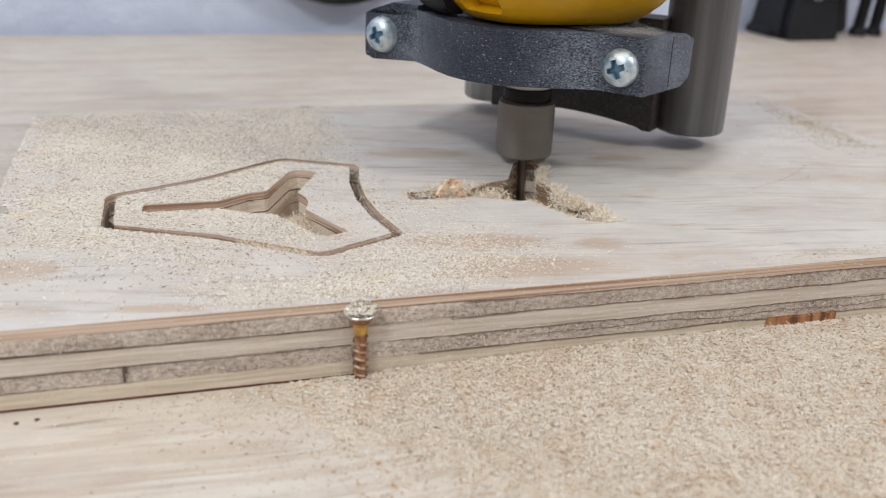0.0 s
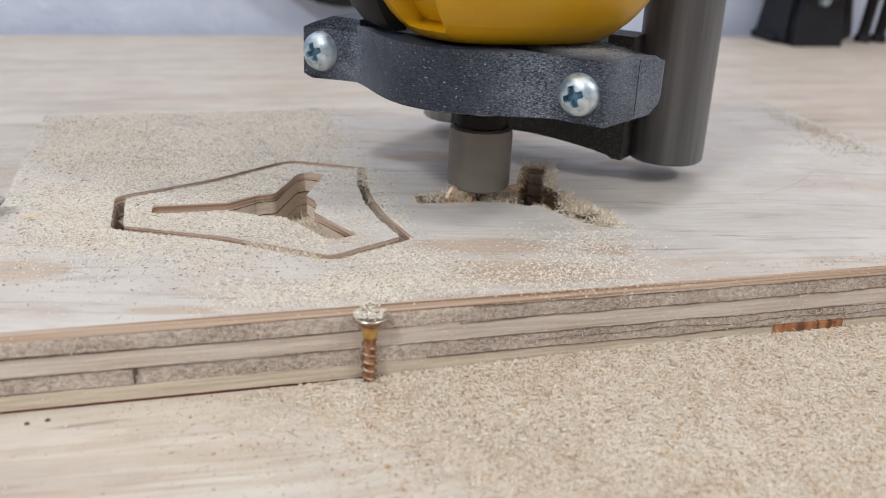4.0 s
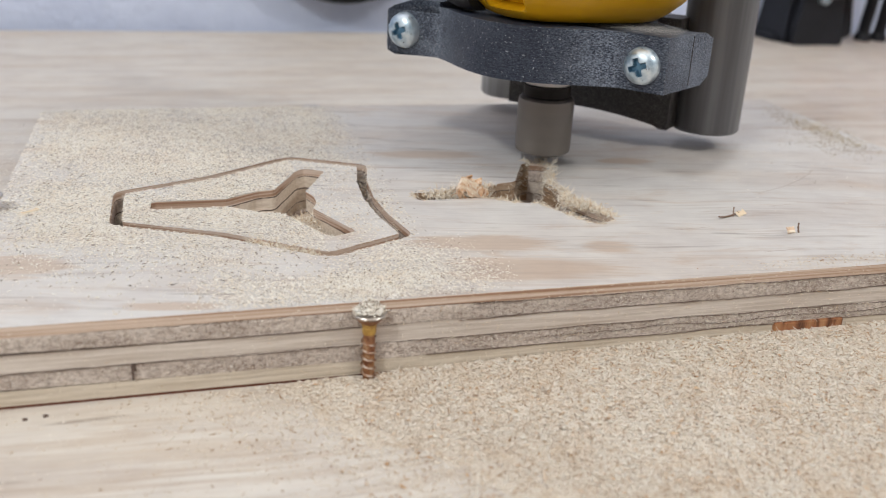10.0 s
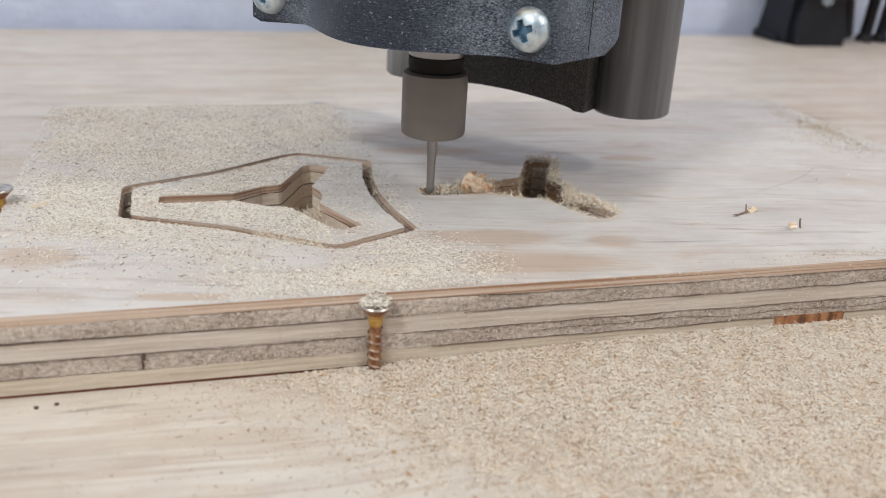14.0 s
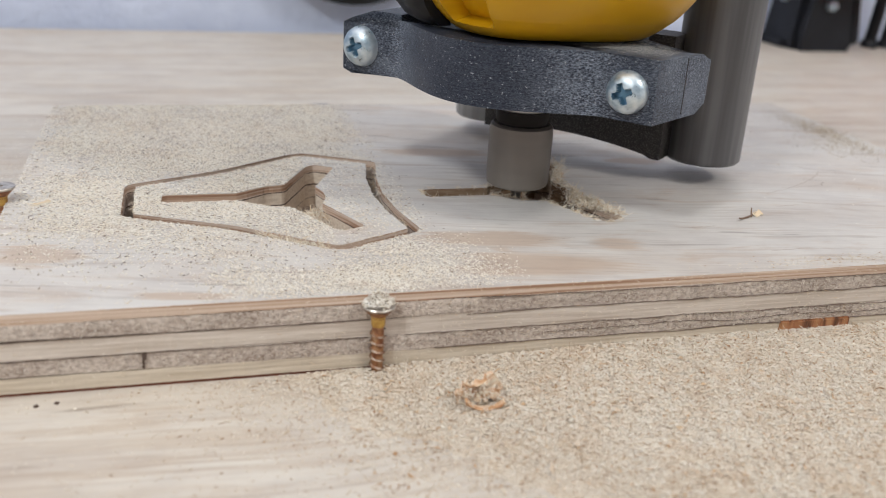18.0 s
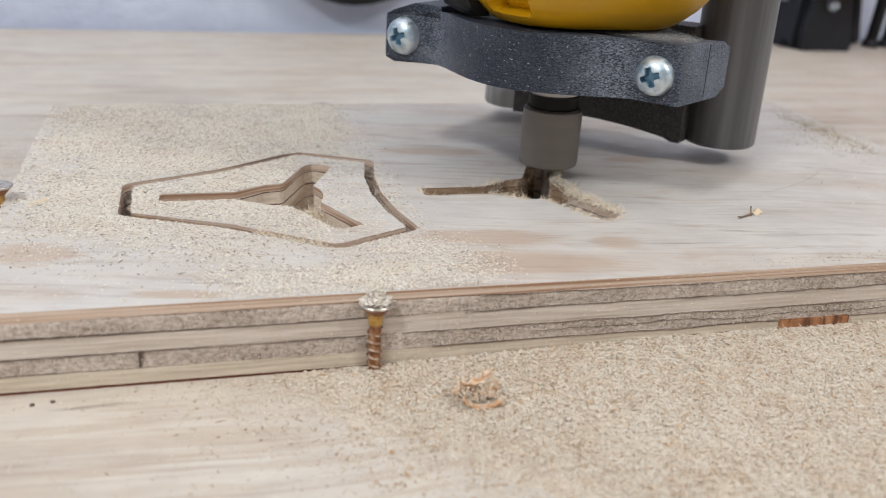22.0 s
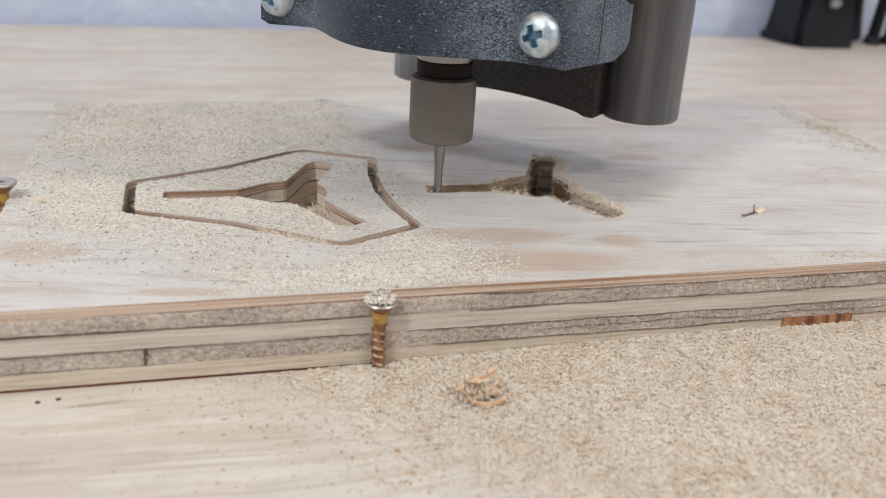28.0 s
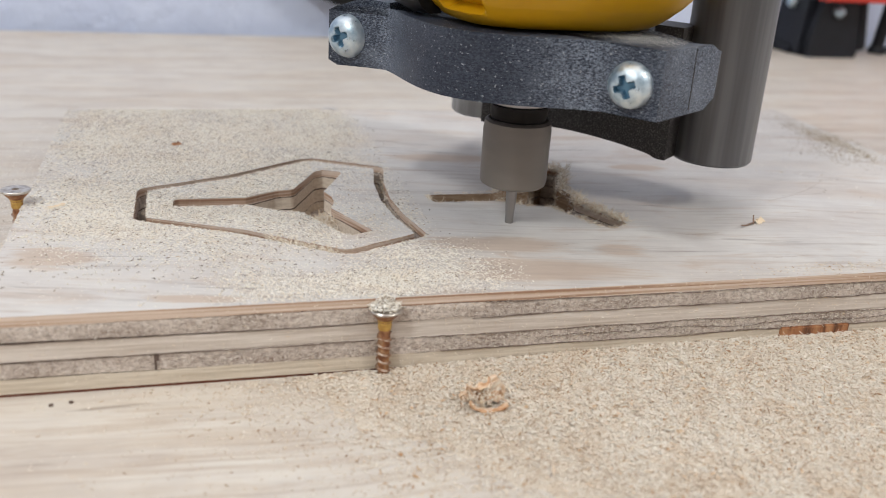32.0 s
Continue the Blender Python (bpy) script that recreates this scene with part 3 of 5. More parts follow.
# ---------------------------------------------------------------- screws in the sheet's edges
def countersunk_screw(x, y, z, tilt=0.0):
    ob = thing("wood_screw", "yellow zinc-plated wood screw holding down the plywood edge", "screw", pose(x, y, z, tilt, 0, 0), "screws along the sheet")
    part("head_cone", lathe("head_cone", [(1.45 * MM, -3.6 * MM), (1.7 * MM, -2.6 * MM), (3.4 * MM, -0.75 * MM), (3.0 * MM, -0.6 * MM)], 32), M_SCREW, ob)
    part("head", lathe("head", [(3.3 * MM, -0.76 * MM), (3.6 * MM, -0.6 * MM), (3.7 * MM, -0.2 * MM), (3.55 * MM, 0), (0.9 * MM, 0.0), (0.8 * MM, -0.8 * MM)], 32), M_HEAD, ob, "silvery countersunk head")
    shank = part("shank", lathe("shank", [(1.05 * MM, -16.2 * MM), (1.25 * MM, -15.6 * MM), (1.3 * MM, -6 * MM), (1.2 * MM, -5.4 * MM), (1.45 * MM, -3 * MM)], 24), M_SCREW, ob)
    part("neck", lathe("neck", [(1.42 * MM, -5.0 * MM), (1.5 * MM, -4.7 * MM), (1.55 * MM, -3.2 * MM), (1.75 * MM, -2.5 * MM)], 24), M_NECK, ob, "bright yellow plated neck")
    verts, faces, steps = [], [], 132
    for k in range(steps + 1):
        a, z = 2 * math.pi * k / 24, -5.9 - 1.85 * k / 24
        for r, dz in ((1.2, 0.35), (1.72, 0.0), (1.2, -0.35)):
            verts.append((r * math.cos(a) * MM, r * math.sin(a) * MM, (z + dz) * MM))
    for k in range(steps):
        q = 3 * k
        faces += [(q, q + 1, q + 4, q + 3), (q + 1, q + 2, q + 5, q + 4), (q + 2, q, q + 3, q + 5)]
    part("thread", mesh_of("thread", verts, faces, 50), M_THREAD, shank, "worn silvery thread")
    return ob


countersunk_screw(0.0019, -0.0012, 0.0162)
countersunk_screw(-0.0813, 0.0684, 0.0222)
countersunk_screw(0.0152, 0.1755, 0.0176)


# ---------------------------------------------------------------- sawdust
rng = np.random.default_rng(7)


def flakes(name, places, size, thick, material, lift=0.0, slope=0.35):
    """Many small slivers as one mesh: two tips and three middle points each."""
    n = len(places)
    length = size * rng.lognormal(0, 0.45, n)
    width = thick * rng.lognormal(0, 0.35, n)
    yaw = rng.uniform(0, 2 * np.pi, n)
    tilt = rng.normal(0, slope, n)
    d = np.stack([np.cos(yaw) * np.cos(tilt), np.sin(yaw) * np.cos(tilt), np.sin(tilt)], 1)
    side = np.stack([-np.sin(yaw), np.cos(yaw), np.zeros(n)], 1)
    up = np.cross(d, side)
    bend = rng.normal(0, 0.22, n) * length
    mid = places + side * bend[:, None]
    v = np.empty((n, 5, 3))
    v[:, 0] = places - d * length[:, None] / 2
    v[:, 1] = places + d * length[:, None] / 2
    v[:, 2] = mid + side * width[:, None] * 0.5
    v[:, 3] = mid - side * width[:, None] * 0.5
    v[:, 4] = mid + up * width[:, None] * 0.45
    v[:, :, 2] += lift
    base = (np.arange(n) * 5)[:, None, None]
    f = base + np.array([[0, 2, 4], [0, 4, 3], [1, 4, 2], [1, 3, 4], [0, 3, 2], [1, 2, 3]])[None]
    me = bpy.data.meshes.new(name)
    me.from_pydata(v.reshape(-1, 3).tolist(), [], f.reshape(-1, 3).tolist())
    return part(name, me, material)


def inside(x, y, loop):
    hit = np.zeros(len(x), bool)
    for i in range(len(loop)):
        (x0, y0), (x1, y1) = loop[i - 1], loop[i]
        cross = (y0 > y) != (y1 > y)
        hit ^= cross & (x < (x1 - x0) * (y - y0) / (y1 - y0 + 1e-12) + x0)
    return hit


def smooth_noise(x, y, scale, seed):
    return np.array([noise.noise((a * scale, b * scale, seed)) for a, b in zip(x, y)])


def pile_height(x, y):
    """The drift of dust in front of the sheet, in mm."""
    edge = x + 8 + 0.95 * (y + 5)
    k = np.clip((edge + 22) / 50.0, 0, 1)
    h = k * k * (3 - 2 * k) * (0.9 + 1.3 * np.exp(-np.abs(y) / 9.0) * np.clip((x - 5) / 60, 0, 1))
    return h


def bench_dust():
    x, y = rng.uniform(-90, 150, 150000), rng.uniform(-68, -0.3, 150000)
    keep = x > -75 - 0.2 * y
    x, y = x[keep], y[keep]
    edge = x + 8 + 0.95 * (y + 5)
    dens = np.clip((edge + 48) / 70.0, 0.0, 1) ** 1.7 + 0.010 + 0.03 * np.clip((x + 70) / 60, 0, 1)
    keep = rng.uniform(0, 1, len(x)) < dens
    x, y = x[keep], y[keep]
    z = pile_height(x, y) + rng.uniform(0.02, 0.26, len(x))
    ob = flakes("bench_sawdust", np.stack([x, y, z], 1) * MM * 1.0, (0.7 + 0.55 * np.clip((edge[keep] + 10) / 40, 0, 1)) * MM, 0.27 * MM, M_DUST, slope=0.26)
    return tagged(ob, "thick drift of pale sawdust on the bench", "sawdust", kind="stuff")


bench_dust()


def dust_bed():
    """The solid body of the drift under the loose flakes."""
    nx, ny = 150, 60
    gx, gy = np.meshgrid(np.linspace(-30, 160, nx), np.linspace(-80, -0.2, ny))
    wob = smooth_noise(gx.ravel(), gy.ravel(), 0.21, 4.0) + smooth_noise(gx.ravel(), gy.ravel(), 0.08, 8.0)
    h = pile_height(gx, gy) - 0.14 + 0.16 * wob.reshape(gx.shape)
    h += 0.2 * rng.standard_normal(h.shape) * (h > 0.15)
    verts = np.stack([gx, gy, np.maximum(h, -0.3)], 2).reshape(-1, 3) * MM
    faces = [(r * nx + c, r * nx + c + 1, (r + 1) * nx + c + 1, (r + 1) * nx + c) for r in range(ny - 1) for c in range(nx - 1)]
    n = Nodes("packed_sawdust", 0.95, spec=0.1)
    blot = n.mix(0.5, n.noise(70.0, 3.0, warp=0.6), n.noise(260.0, 3.0))
    col = n.ramp(n.noise(1400.0, 3.0), (0.3, (0.63, 0.535, 0.43)), (0.6, (0.75, 0.665, 0.565)))
    n.colour(n.mix(n.ramp(blot, (0.47, (0.0,)), (0.64, (0.42,))), col, (0.80, 0.67, 0.52), "MULTIPLY"))
    n.bump(n.noise(1600.0, 2.0), 1.0, 0.0006)
    return tagged(part("dust_bed", mesh_of("dust_bed", verts, faces, 80), n.mat), "packed layer of pale sawdust on the bench", "sawdust", kind="stuff")


dust_bed()


def sheet_dust():
    x, y = rng.uniform(-80, 40, 400000), rng.uniform(0.3, 173, 400000)
    far = np.clip((y - 15) / 40, 0, 1)
    dens = np.where(x < 24, 0.80, 0.0) * np.clip((24 - x) / 14, 0, 1) * np.clip((x + 79) / 10, 0.25, 1) * (0.35 + 0.65 * far)
    dens *= np.where((x < -34) & (y < 40), np.clip(0.12 + (y - 20) / 60 + (x + 62) / 60, 0.05, 1), 1.0)
    front = np.exp(-((y - 9) / 9.0) ** 2) * np.clip((x + 38) / 15, 0, 1) * np.clip((38 - x) / 22, 0, 1)
    dens = np.maximum(dens, 1.1 * front)
    mid = np.exp(-(((x - 14) / 12) ** 2)) * np.exp(-((y - 22) / 9.0) ** 2)
    dens = np.maximum(dens, 0.7 * mid)
    dens *= 0.55 + 0.6 * smooth_noise(x, y, 0.05, 3.3)
    clean = inside(x, y, INNER) & (x > -2)
    dens = np.where(clean, dens * 0.30, dens)
    keep = (rng.uniform(0, 1, len(x)) < dens)
    x, y = x[keep], y[keep]
    gone = (inside(x, y, OUTER) & ~inside(x, y, INNER)) | inside(x, y, FORK_A) | inside(x, y, FORK_B)
    x, y = x[~gone], y[~gone]
    z = 18.05 + rng.uniform(0, 0.25, len(x))
    ob = flakes("sheet_sawdust", np.stack([x, y, z], 1) * MM, 0.60 * MM, 0.225 * MM, M_DUST_TOP, slope=0.2)
    return tagged(ob, "loose sawdust scattered over the plywood sheet", "sawdust", kind="stuff")


sheet_dust()

# ---------------------------------------------------------------- router head
U = Vector((0.6606, -0.7507, 0))
TURN = math.degrees(math.atan2(U.y, U.x))
router = thing("router_head", "yellow and black trim router clamped in a machine carriage", "router")


def in_clamp(ob_pose=None):
    """The clamp's own axes: x along its face, y away from the face, z up."""
    return pose(0, 0, 0, 0, 0, TURN) @ (ob_pose or Matrix())


def clamp_loop():
    front = []
    for i in range(25):
        a = -30 + 60 * i / 24
        front.append((a, -18 - 14.0 * math.cos(a / 30 * math.pi / 2) ** 1.2))
    loop = [(-51.5, 10), (-51.5, -15), (-49, -18), (-46, -18)] + [(-36, -18)] + front + [(36, -18), (43.5, -18), (46.9, 2.0), (47.6, 6.0), (45.8, 12.3)]
    loop += [(24, 14), (18, 40), (-22, 40), (-24, 14)]
    return to_m(loop)


clamp_shape = plate("clamp", [clamp_loop()], 27.6 * MM, 43 * MM, 1.4 * MM)
for v in clamp_shape.vertices:
    # the ear sags a little and its end is rounded off
    v.co.z -= 1.2 * MM * min(1, max(0, (-32 * MM - v.co.x) / (16 * MM)))
    if v.co.x < -47 * MM:
        v.co.z += (2.4 if v.co.z < 33 * MM else -2.6) * MM * min(1, (-47 * MM - v.co.x) / (4 * MM))
for v in clamp_shape.vertices:
    # the far corners of the end face are cut off
    if v.co.x > 43.5 * MM and v.co.y > 0:
        v.co.z += (3.4 if v.co.z < 35 * MM else -2.8) * MM * min(1, max(0, (v.co.y - 1.5 * MM) / (6 * MM)))
clamp = part("clamp", clamp_shape, M_CLAMP, router, "dusty black moulded clamp", in_clamp())
part("seam", box("seam", 45.3 * MM, 45.85 * MM, -5.12 * MM, -4.9 * MM, 28.8 * MM, 42.4 * MM), M_BRACKET, clamp, "thin dark seam in the clamp")


v, f = prism([to_m([(-50.5, 38.5), (-33, 38.5), (-33, 43.7), (-42.5, 43.7), (-50.5, 40.9)])], -9 * MM, 13 * MM)
part("ear_pad", mesh_of("ear_pad", [(x, -h, z) for x, z, h in v], [tuple(reversed(q)) for q in f], 30), M_CLAMP, clamp, "sloping pad on the clamp's ear")


def pan_bolt(u, w, z, R=5.35):
    """A domed bolt head with a cross recess; it faces -y."""
    H = 3.8
    verts, faces = [], []
    n = 56
    for i in range(1, 19):
        r = R * i / 18
        for j in range(n):
            a = 2 * math.pi * j / n
            x, y = r * math.cos(a), r * math.sin(a)
            h = H * (1 - (r / R) ** 3.2) ** 0.6 if i < 18 else 0.0
            verts.append((x, y, h))
    top = len(verts)
    verts.append((0, 0, H))
    for i in range(17):
        for j in range(n):
            q = (j + 1) % n
            faces.append((i * n + j, (i + 1) * n + j, (i + 1) * n + q, i * n + q))
    for j in range(n):
        faces.append((top, j, (j + 1) % n))
    c, s = math.cos(0.38), math.sin(0.38)
    for i, (x, y, h) in enumerate(verts):
        xr, yr = x * c + y * s, -x * s + y * c
        arm = min(max(abs(xr) - 2.45, abs(yr) - 0.85 + 0.12 * abs(xr)), max(abs(yr) - 2.45, abs(xr) - 0.85 + 0.12 * abs(yr)))
        if arm < 0.15:
            verts[i] = (x, y, h - 1.7 * min(1, (0.15 - arm) / 0.3))
    me = mesh_of("bolt", [(x * MM, y * MM, h * MM) for x, y, h in verts], faces, 40)
    ob = part("bolt", me, M_ZINC, clamp, "shiny zinc cross-head bolt", pose(u * MM, w * MM, z * MM, 90, 0, 0))
    # faces inside the cross take the shaded colour
    me.materials.append(M_RECESS_SHADE)
    for p in me.polygons:
        x, y = p.center.x / MM, p.center.y / MM
        xr, yr = x * c + y * s, -x * s + y * c
        if min(max(abs(xr) - 2.45, abs(yr) - 0.85 + 0.12 * abs(xr)), max(abs(yr) - 2.45, abs(xr) - 0.85 + 0.12 * abs(yr))) < 0.1:
            p.material_index = 1


pan_bolt(-42.5, -18.0, 34.5, 5.6)
pan_bolt(36.6, -18.0, 34.6, 5.2)

part("collet_nut", lathe("collet_nut", [(7.8 * MM, 0), (8.55 * MM, 0.5 * MM), (8.8 * MM, 1.4 * MM), (8.85 * MM, 15 * MM), (8.6 * MM, 17 * MM), (7.8 * MM, 17.6 * MM)], 64), M_NUT, router, "spinning dull steel collet nut")
part("spindle_neck", lathe("spindle_neck", [(7.0 * MM, 17.4 * MM), (7.4 * MM, 19 * MM), (7.4 * MM, 21.4 * MM)], 48), M_DARK, router)
part("spindle_collar", lathe("spindle_collar", [(6.9 * MM, 21.4 * MM), (7.3 * MM, 21.8 * MM), (7.3 * MM, 30 * MM)], 48), M_BIT, router)
part("cutter_bit", lathe("cutter_bit", [(1.0 * MM, -16.9 * MM), (1.12 * MM, -16.5 * MM), (1.15 * MM, -8.5 * MM), (1.45 * MM, -4 * MM), (1.5 * MM, 0.3 * MM)], 24), M_BIT, router, "thin grey carbide cutter")


def housing():
    """The bowl-shaped foot of the motor housing, with a groove on one side."""
    n, verts, faces = 360, [], []
    rows = [(43.6, 23.6, 3), (43.9, 24.8, 3), (44.8, 26.2, 3), (46.5, 28.4, 3), (47.6, 29.5, 3), (48.0, 29.9, 3), (48.6, 30.6, 3), (49, 31, 3), (50.5, 32.2, 3), (52, 33.3, 3), (56, 35.8, 3), (60, 37.5, 3), (61, 37.8, 3), (70, 39.5, 3), (100, 41, 3), (140, 41, 3)]
    for z, r, cx in rows:
        for i in range(n):
            a = 2 * math.pi * i / n
            c, s = math.cos(a), math.sin(a)
            k = r / (abs(c) ** 3.2 + abs(s) ** 3.2) ** (1 / 3.2)
            d = math.degrees(a)
            dip = min(1, max(0, (d - 203) / 2.0)) * min(1, max(0, (228.5 - d) / 2.5))
            k -= 6.5 * dip * min(1, max(0, (z - 46.6) / 1.2)) * min(1, max(0, 61 - z))
            verts.append(((cx + k * c) * MM, k * s * MM, z * MM))
    for k in range(len(rows) - 1):
        for i in range(n):
            j = (i + 1) % n
            faces.append((k * n + i, k * n + j, (k + 1) * n + j, (k + 1) * n + i))
    faces += [tuple(reversed(range(n))), tuple(range((len(rows) - 1) * n, len(rows) * n))]
    return mesh_of("housing", verts, faces, 40)


part("housing", housing(), M_YELLOW, router, "yellow plastic motor housing")


def side_grip():
    """A curved thick band that hugs the housing's side."""
    verts, faces = [], []
    rows = [(44.0, 25.5, 30.0), (45.5, 26, 33), (49, 27, 36), (54, 28, 38.5), (62, 30, 41), (80, 33, 43.5), (130, 34, 44)]
    n = 22
    for z, r0, r1 in rows:
        for r in (r0, r1):
            for i in range(n):
                a = radians(158 + 44 * i / (n - 1))
                bulge = 1 - 0.25 * (abs(i - (n - 1) / 2) / ((n - 1) / 2)) ** 4
                q = r0 + (r - r0) * bulge
                verts.append(((q * math.cos(a) + 0.5) * MM, (q * math.sin(a) + 6) * MM, z * MM))
    for k in range(len(rows) - 1):
        for i in range(n - 1):
            for o, flip in ((0, True), (n, False)):
                a = k * 2 * n + o + i
                q = (a, a + 1, a + 1 + 2 * n, a + 2 * n)
                faces.append(q if flip else tuple(reversed(q)))
        for i, flip in ((0, False), (n - 1, True)):
            a = k * 2 * n + i
            q = (a, a + n, a + 3 * n, a + 2 * n)
            faces.append(q if flip else tuple(reversed(q)))
    for i in range(n - 1):
        faces.append((i, i + n, i + n + 1, i + 1))
    return mesh_of("side_grip", verts, faces, 40)


part("side_grip", side_grip(), M_RUBBER, router, "glossy black side grip")

for u, material, label in ((-43.6, M_LIT_TUBE, "grey guide tube, coloured lighter for its reflections"), (33.9, M_TUBE, "smooth dark grey guide tube")):
    tube = part("guide_tube", lathe("guide_tube", [(10.9 * MM, 2.65 * MM), (11.6 * MM, 3.4 * MM), (11.7 * MM, 150 * MM)], 64), material, router, label, in_clamp(pose(u * MM, 57 * MM, 0)))


def bracket_mesh():
    """An upright plate whose lower edge is arched."""
    lower = [(-35.5, 3.4), (-31, 3.6)] + [(-27 + 48 * i / 20, 3.9 + 2.5 * math.sin(math.pi * (0.12 + 0.85 * i / 20)) ** 0.8) for i in range(21)] + [(23, 3.4), (26, 3.4)]
    upper = [(26, 40.5), (-35.5, 40.5)]
    v, f = prism([[(x * MM, z * MM) for x, z in lower + upper]], -52 * MM, -40.7 * MM)
    v = [(x, -h, z) for x, z, h in v]
    return mesh_of("bracket", v, [tuple(reversed(q)) for q in f], 35)


part("bracket", bracket_mesh(), M_BRACKET, router, "black arched bracket between the tubes", in_clamp())


# ---------------------------------------------------------------- machine end at the back
def hexahedron(name, low, high, z0, z1):
    """A tapered block between two rectangles (x0, x1, y0, y1)."""
    v = []
    for (x0, x1, y0, y1), z in ((low, z0), (high, z1)):
        v += [(x0, y0, z), (x1, y0, z), (x1, y1, z), (x0, y1, z)]
    f = [(3, 2, 1, 0), (4, 5, 6, 7), (0, 1, 5, 4), (1, 2, 6, 5), (2, 3, 7, 6), (3, 0, 4, 7)]
    bm = bmesh.new()
    vs = [bm.verts.new(p) for p in v]
    for q in f:
        bm.faces.new([vs[i] for i in q])
    bmesh.ops.bevel(bm, geom=bm.edges[:], offset=0.0022, segments=2, affect="EDGES")
    me = bpy.data.meshes.new(name)
    bm.to_mesh(me)
    bm.free()
    me.shade_smooth()
    me.set_sharp_from_angle(angle=radians(35))
    return me


foot = thing("gantry_stand", "black moulded gantry stand bolted at the bench's far side", "gantry stand", pose(0.395, 0.416, 0))
part("foot_body", hexahedron("foot_body", (0.0, 0.052, 0.004, 0.046), (0.010, 0.044, 0.010, 0.042), 0, 0.085), M_BLACK, foot)
part("toe", hexahedron("toe", (-0.003, 0.002, 0.012, 0.048), (-0.001, 0.003, 0.014, 0.046), 0, 0.008), M_BLACK, foot)
arch = [(0.004 + 0.040 * i / 20, 0.058 * math.sin(math.pi * (0.02 + 0.96 * i / 20)) ** 0.55) for i in range(21)]
v, f = prism([[(0.044, 0.0)] + [(x, z) for x, z in reversed(arch)] + [(0.004, 0.0)]], 0, 0.007)
part("arched_cover", mesh_of("arched_cover", [(x, 0.005 - d, z) for x, z, d in v], [tuple(reversed(q)) for q in f], 30), M_BLACK, foot)
for m in (pose(0.022, -0.002, 0.033, 90, 0, 0), pose(0.0035, 0.026, 0.036, 0, -83, 0)):
    part("bolt", lathe("bolt", [(0.0042, 0), (0.0042, 0.0025), (0.0032, 0.0042), (0.0012, 0.005)], 24), M_ZINC, foot, "shiny domed bolt", m)
part("side_fin", hexahedron("side_fin", (0.050, 0.060, 0.006, 0.030), (0.044, 0.050, 0.010, 0.026), 0.004, 0.085), M_BLACK, foot)

for x, lean in ((0.4745, 6), (0.489, 6)):
    post = thing("gantry_post", "slim black leaning post behind the bench top", "post", pose(x, 0.436, 0, 0, lean, 0), "machine posts")
    part("rod", lathe("rod", [(0.0045, 0), (0.0045, 0.20)], 20), M_BLACK, post)
    part("shoe", lathe("shoe", [(0.0062, 0), (0.0062, 0.004), (0.0048, 0.006)], 20), M_BLACK, post)

rail = thing("red_rail", "bright red machine rail carried over the black foot", "rail", pose(0.36, 0.396, 0.0415))
part("beam", box("beam", 0.033, 0.16, 0.0, 0.016, 0.0, 0.02, 0.002), M_RED, rail)
part("upright", box("upright", 0.14, 0.155, 0.002, 0.014, -0.0415, 0.001, 0.002), M_RED, rail)


def hose():
    """A sagging black hose; only the belly of its bend hangs low."""
    verts, faces, n, rows = [], [], 16, 40
    for k in range(rows + 1):
        t = k / rows * 2 - 1
        c = Vector((0.079 + 0.165 * t, 0.462, 0.0304 + 0.25 * t * t + 0.16 * t ** 4))
        d = Vector((0.165, 0, 0.50 * t + 0.64 * t ** 3)).normalized()
        side = Vector((0, 1, 0))
        up = d.cross(side)
        for i in range(n):
            a = 2 * math.pi * i / n
            verts.append(c + 0.0120 * (math.cos(a) * side + math.sin(a) * up))
    for k in range(rows):
        for i in range(n):
            j = (i + 1) % n
            faces.append((k * n + i, k * n + j, (k + 1) * n + j, (k + 1) * n + i))
    return mesh_of("black_hose", verts, faces, 60)


cable = thing("hanging_hose", "black flexible hose hanging behind the router", "hose")
part("hose", hose(), M_RUBBER, cable)


# ---------------------------------------------------------------- fibres, shavings and chips
def strands(name, roots, ways, length, thick, material, parent=None, curl=1.0, label="", segs=4, vary=0.38):
    """Many thin curling fibres as one mesh, three-sided and tapered."""
    n = len(roots)
    roots, ways = np.asarray(roots, float), np.asarray(ways, float)
    ways = ways / (np.linalg.norm(ways, axis=1)[:, None] + 1e-9)
    ln = length * rng.lognormal(-0.1, vary, n)
    axis = rng.standard_normal((n, 3))
    axis -= ways * (axis * ways).sum(1)[:, None]
    axis /= np.linalg.norm(axis, axis=1)[:, None]
    bend = rng.normal(0, curl, n)
    p, d = roots.copy(), ways.copy()
    rings = []
    for k in range(segs + 1):
        side = axis
        up = np.cross(d, side)
        r = (thick * (1 - 0.75 * k / segs) * rng.lognormal(0, 0.2, n))[:, None]
        rings.append(np.stack([p + r * side, p + r * (-0.5 * side + 0.87 * up), p + r * (-0.5 * side - 0.87 * up)], 1))
        turn = (bend / segs)[:, None]
        d = d * np.cos(turn) + np.cross(axis, d) * np.sin(turn)
        p = p + d * (ln / segs)[:, None]
    v = np.stack(rings, 1).reshape(-1, 3)
    base = (np.arange(n) * 3 * (segs + 1))[:, None, None]
    q = []
    for k in range(segs):
        for i in range(3):
            j = (i + 1) % 3
            q.append((3 * k + i, 3 * k + j, 3 * k + 3 + j, 3 * k + 3 + i))
    f = (base + np.array(q)[None]).reshape(-1, 4)
    me = bpy.data.meshes.new(name)
    me.from_pydata(v.tolist(), [], f.tolist())
    return part(name, me, material, parent, label)


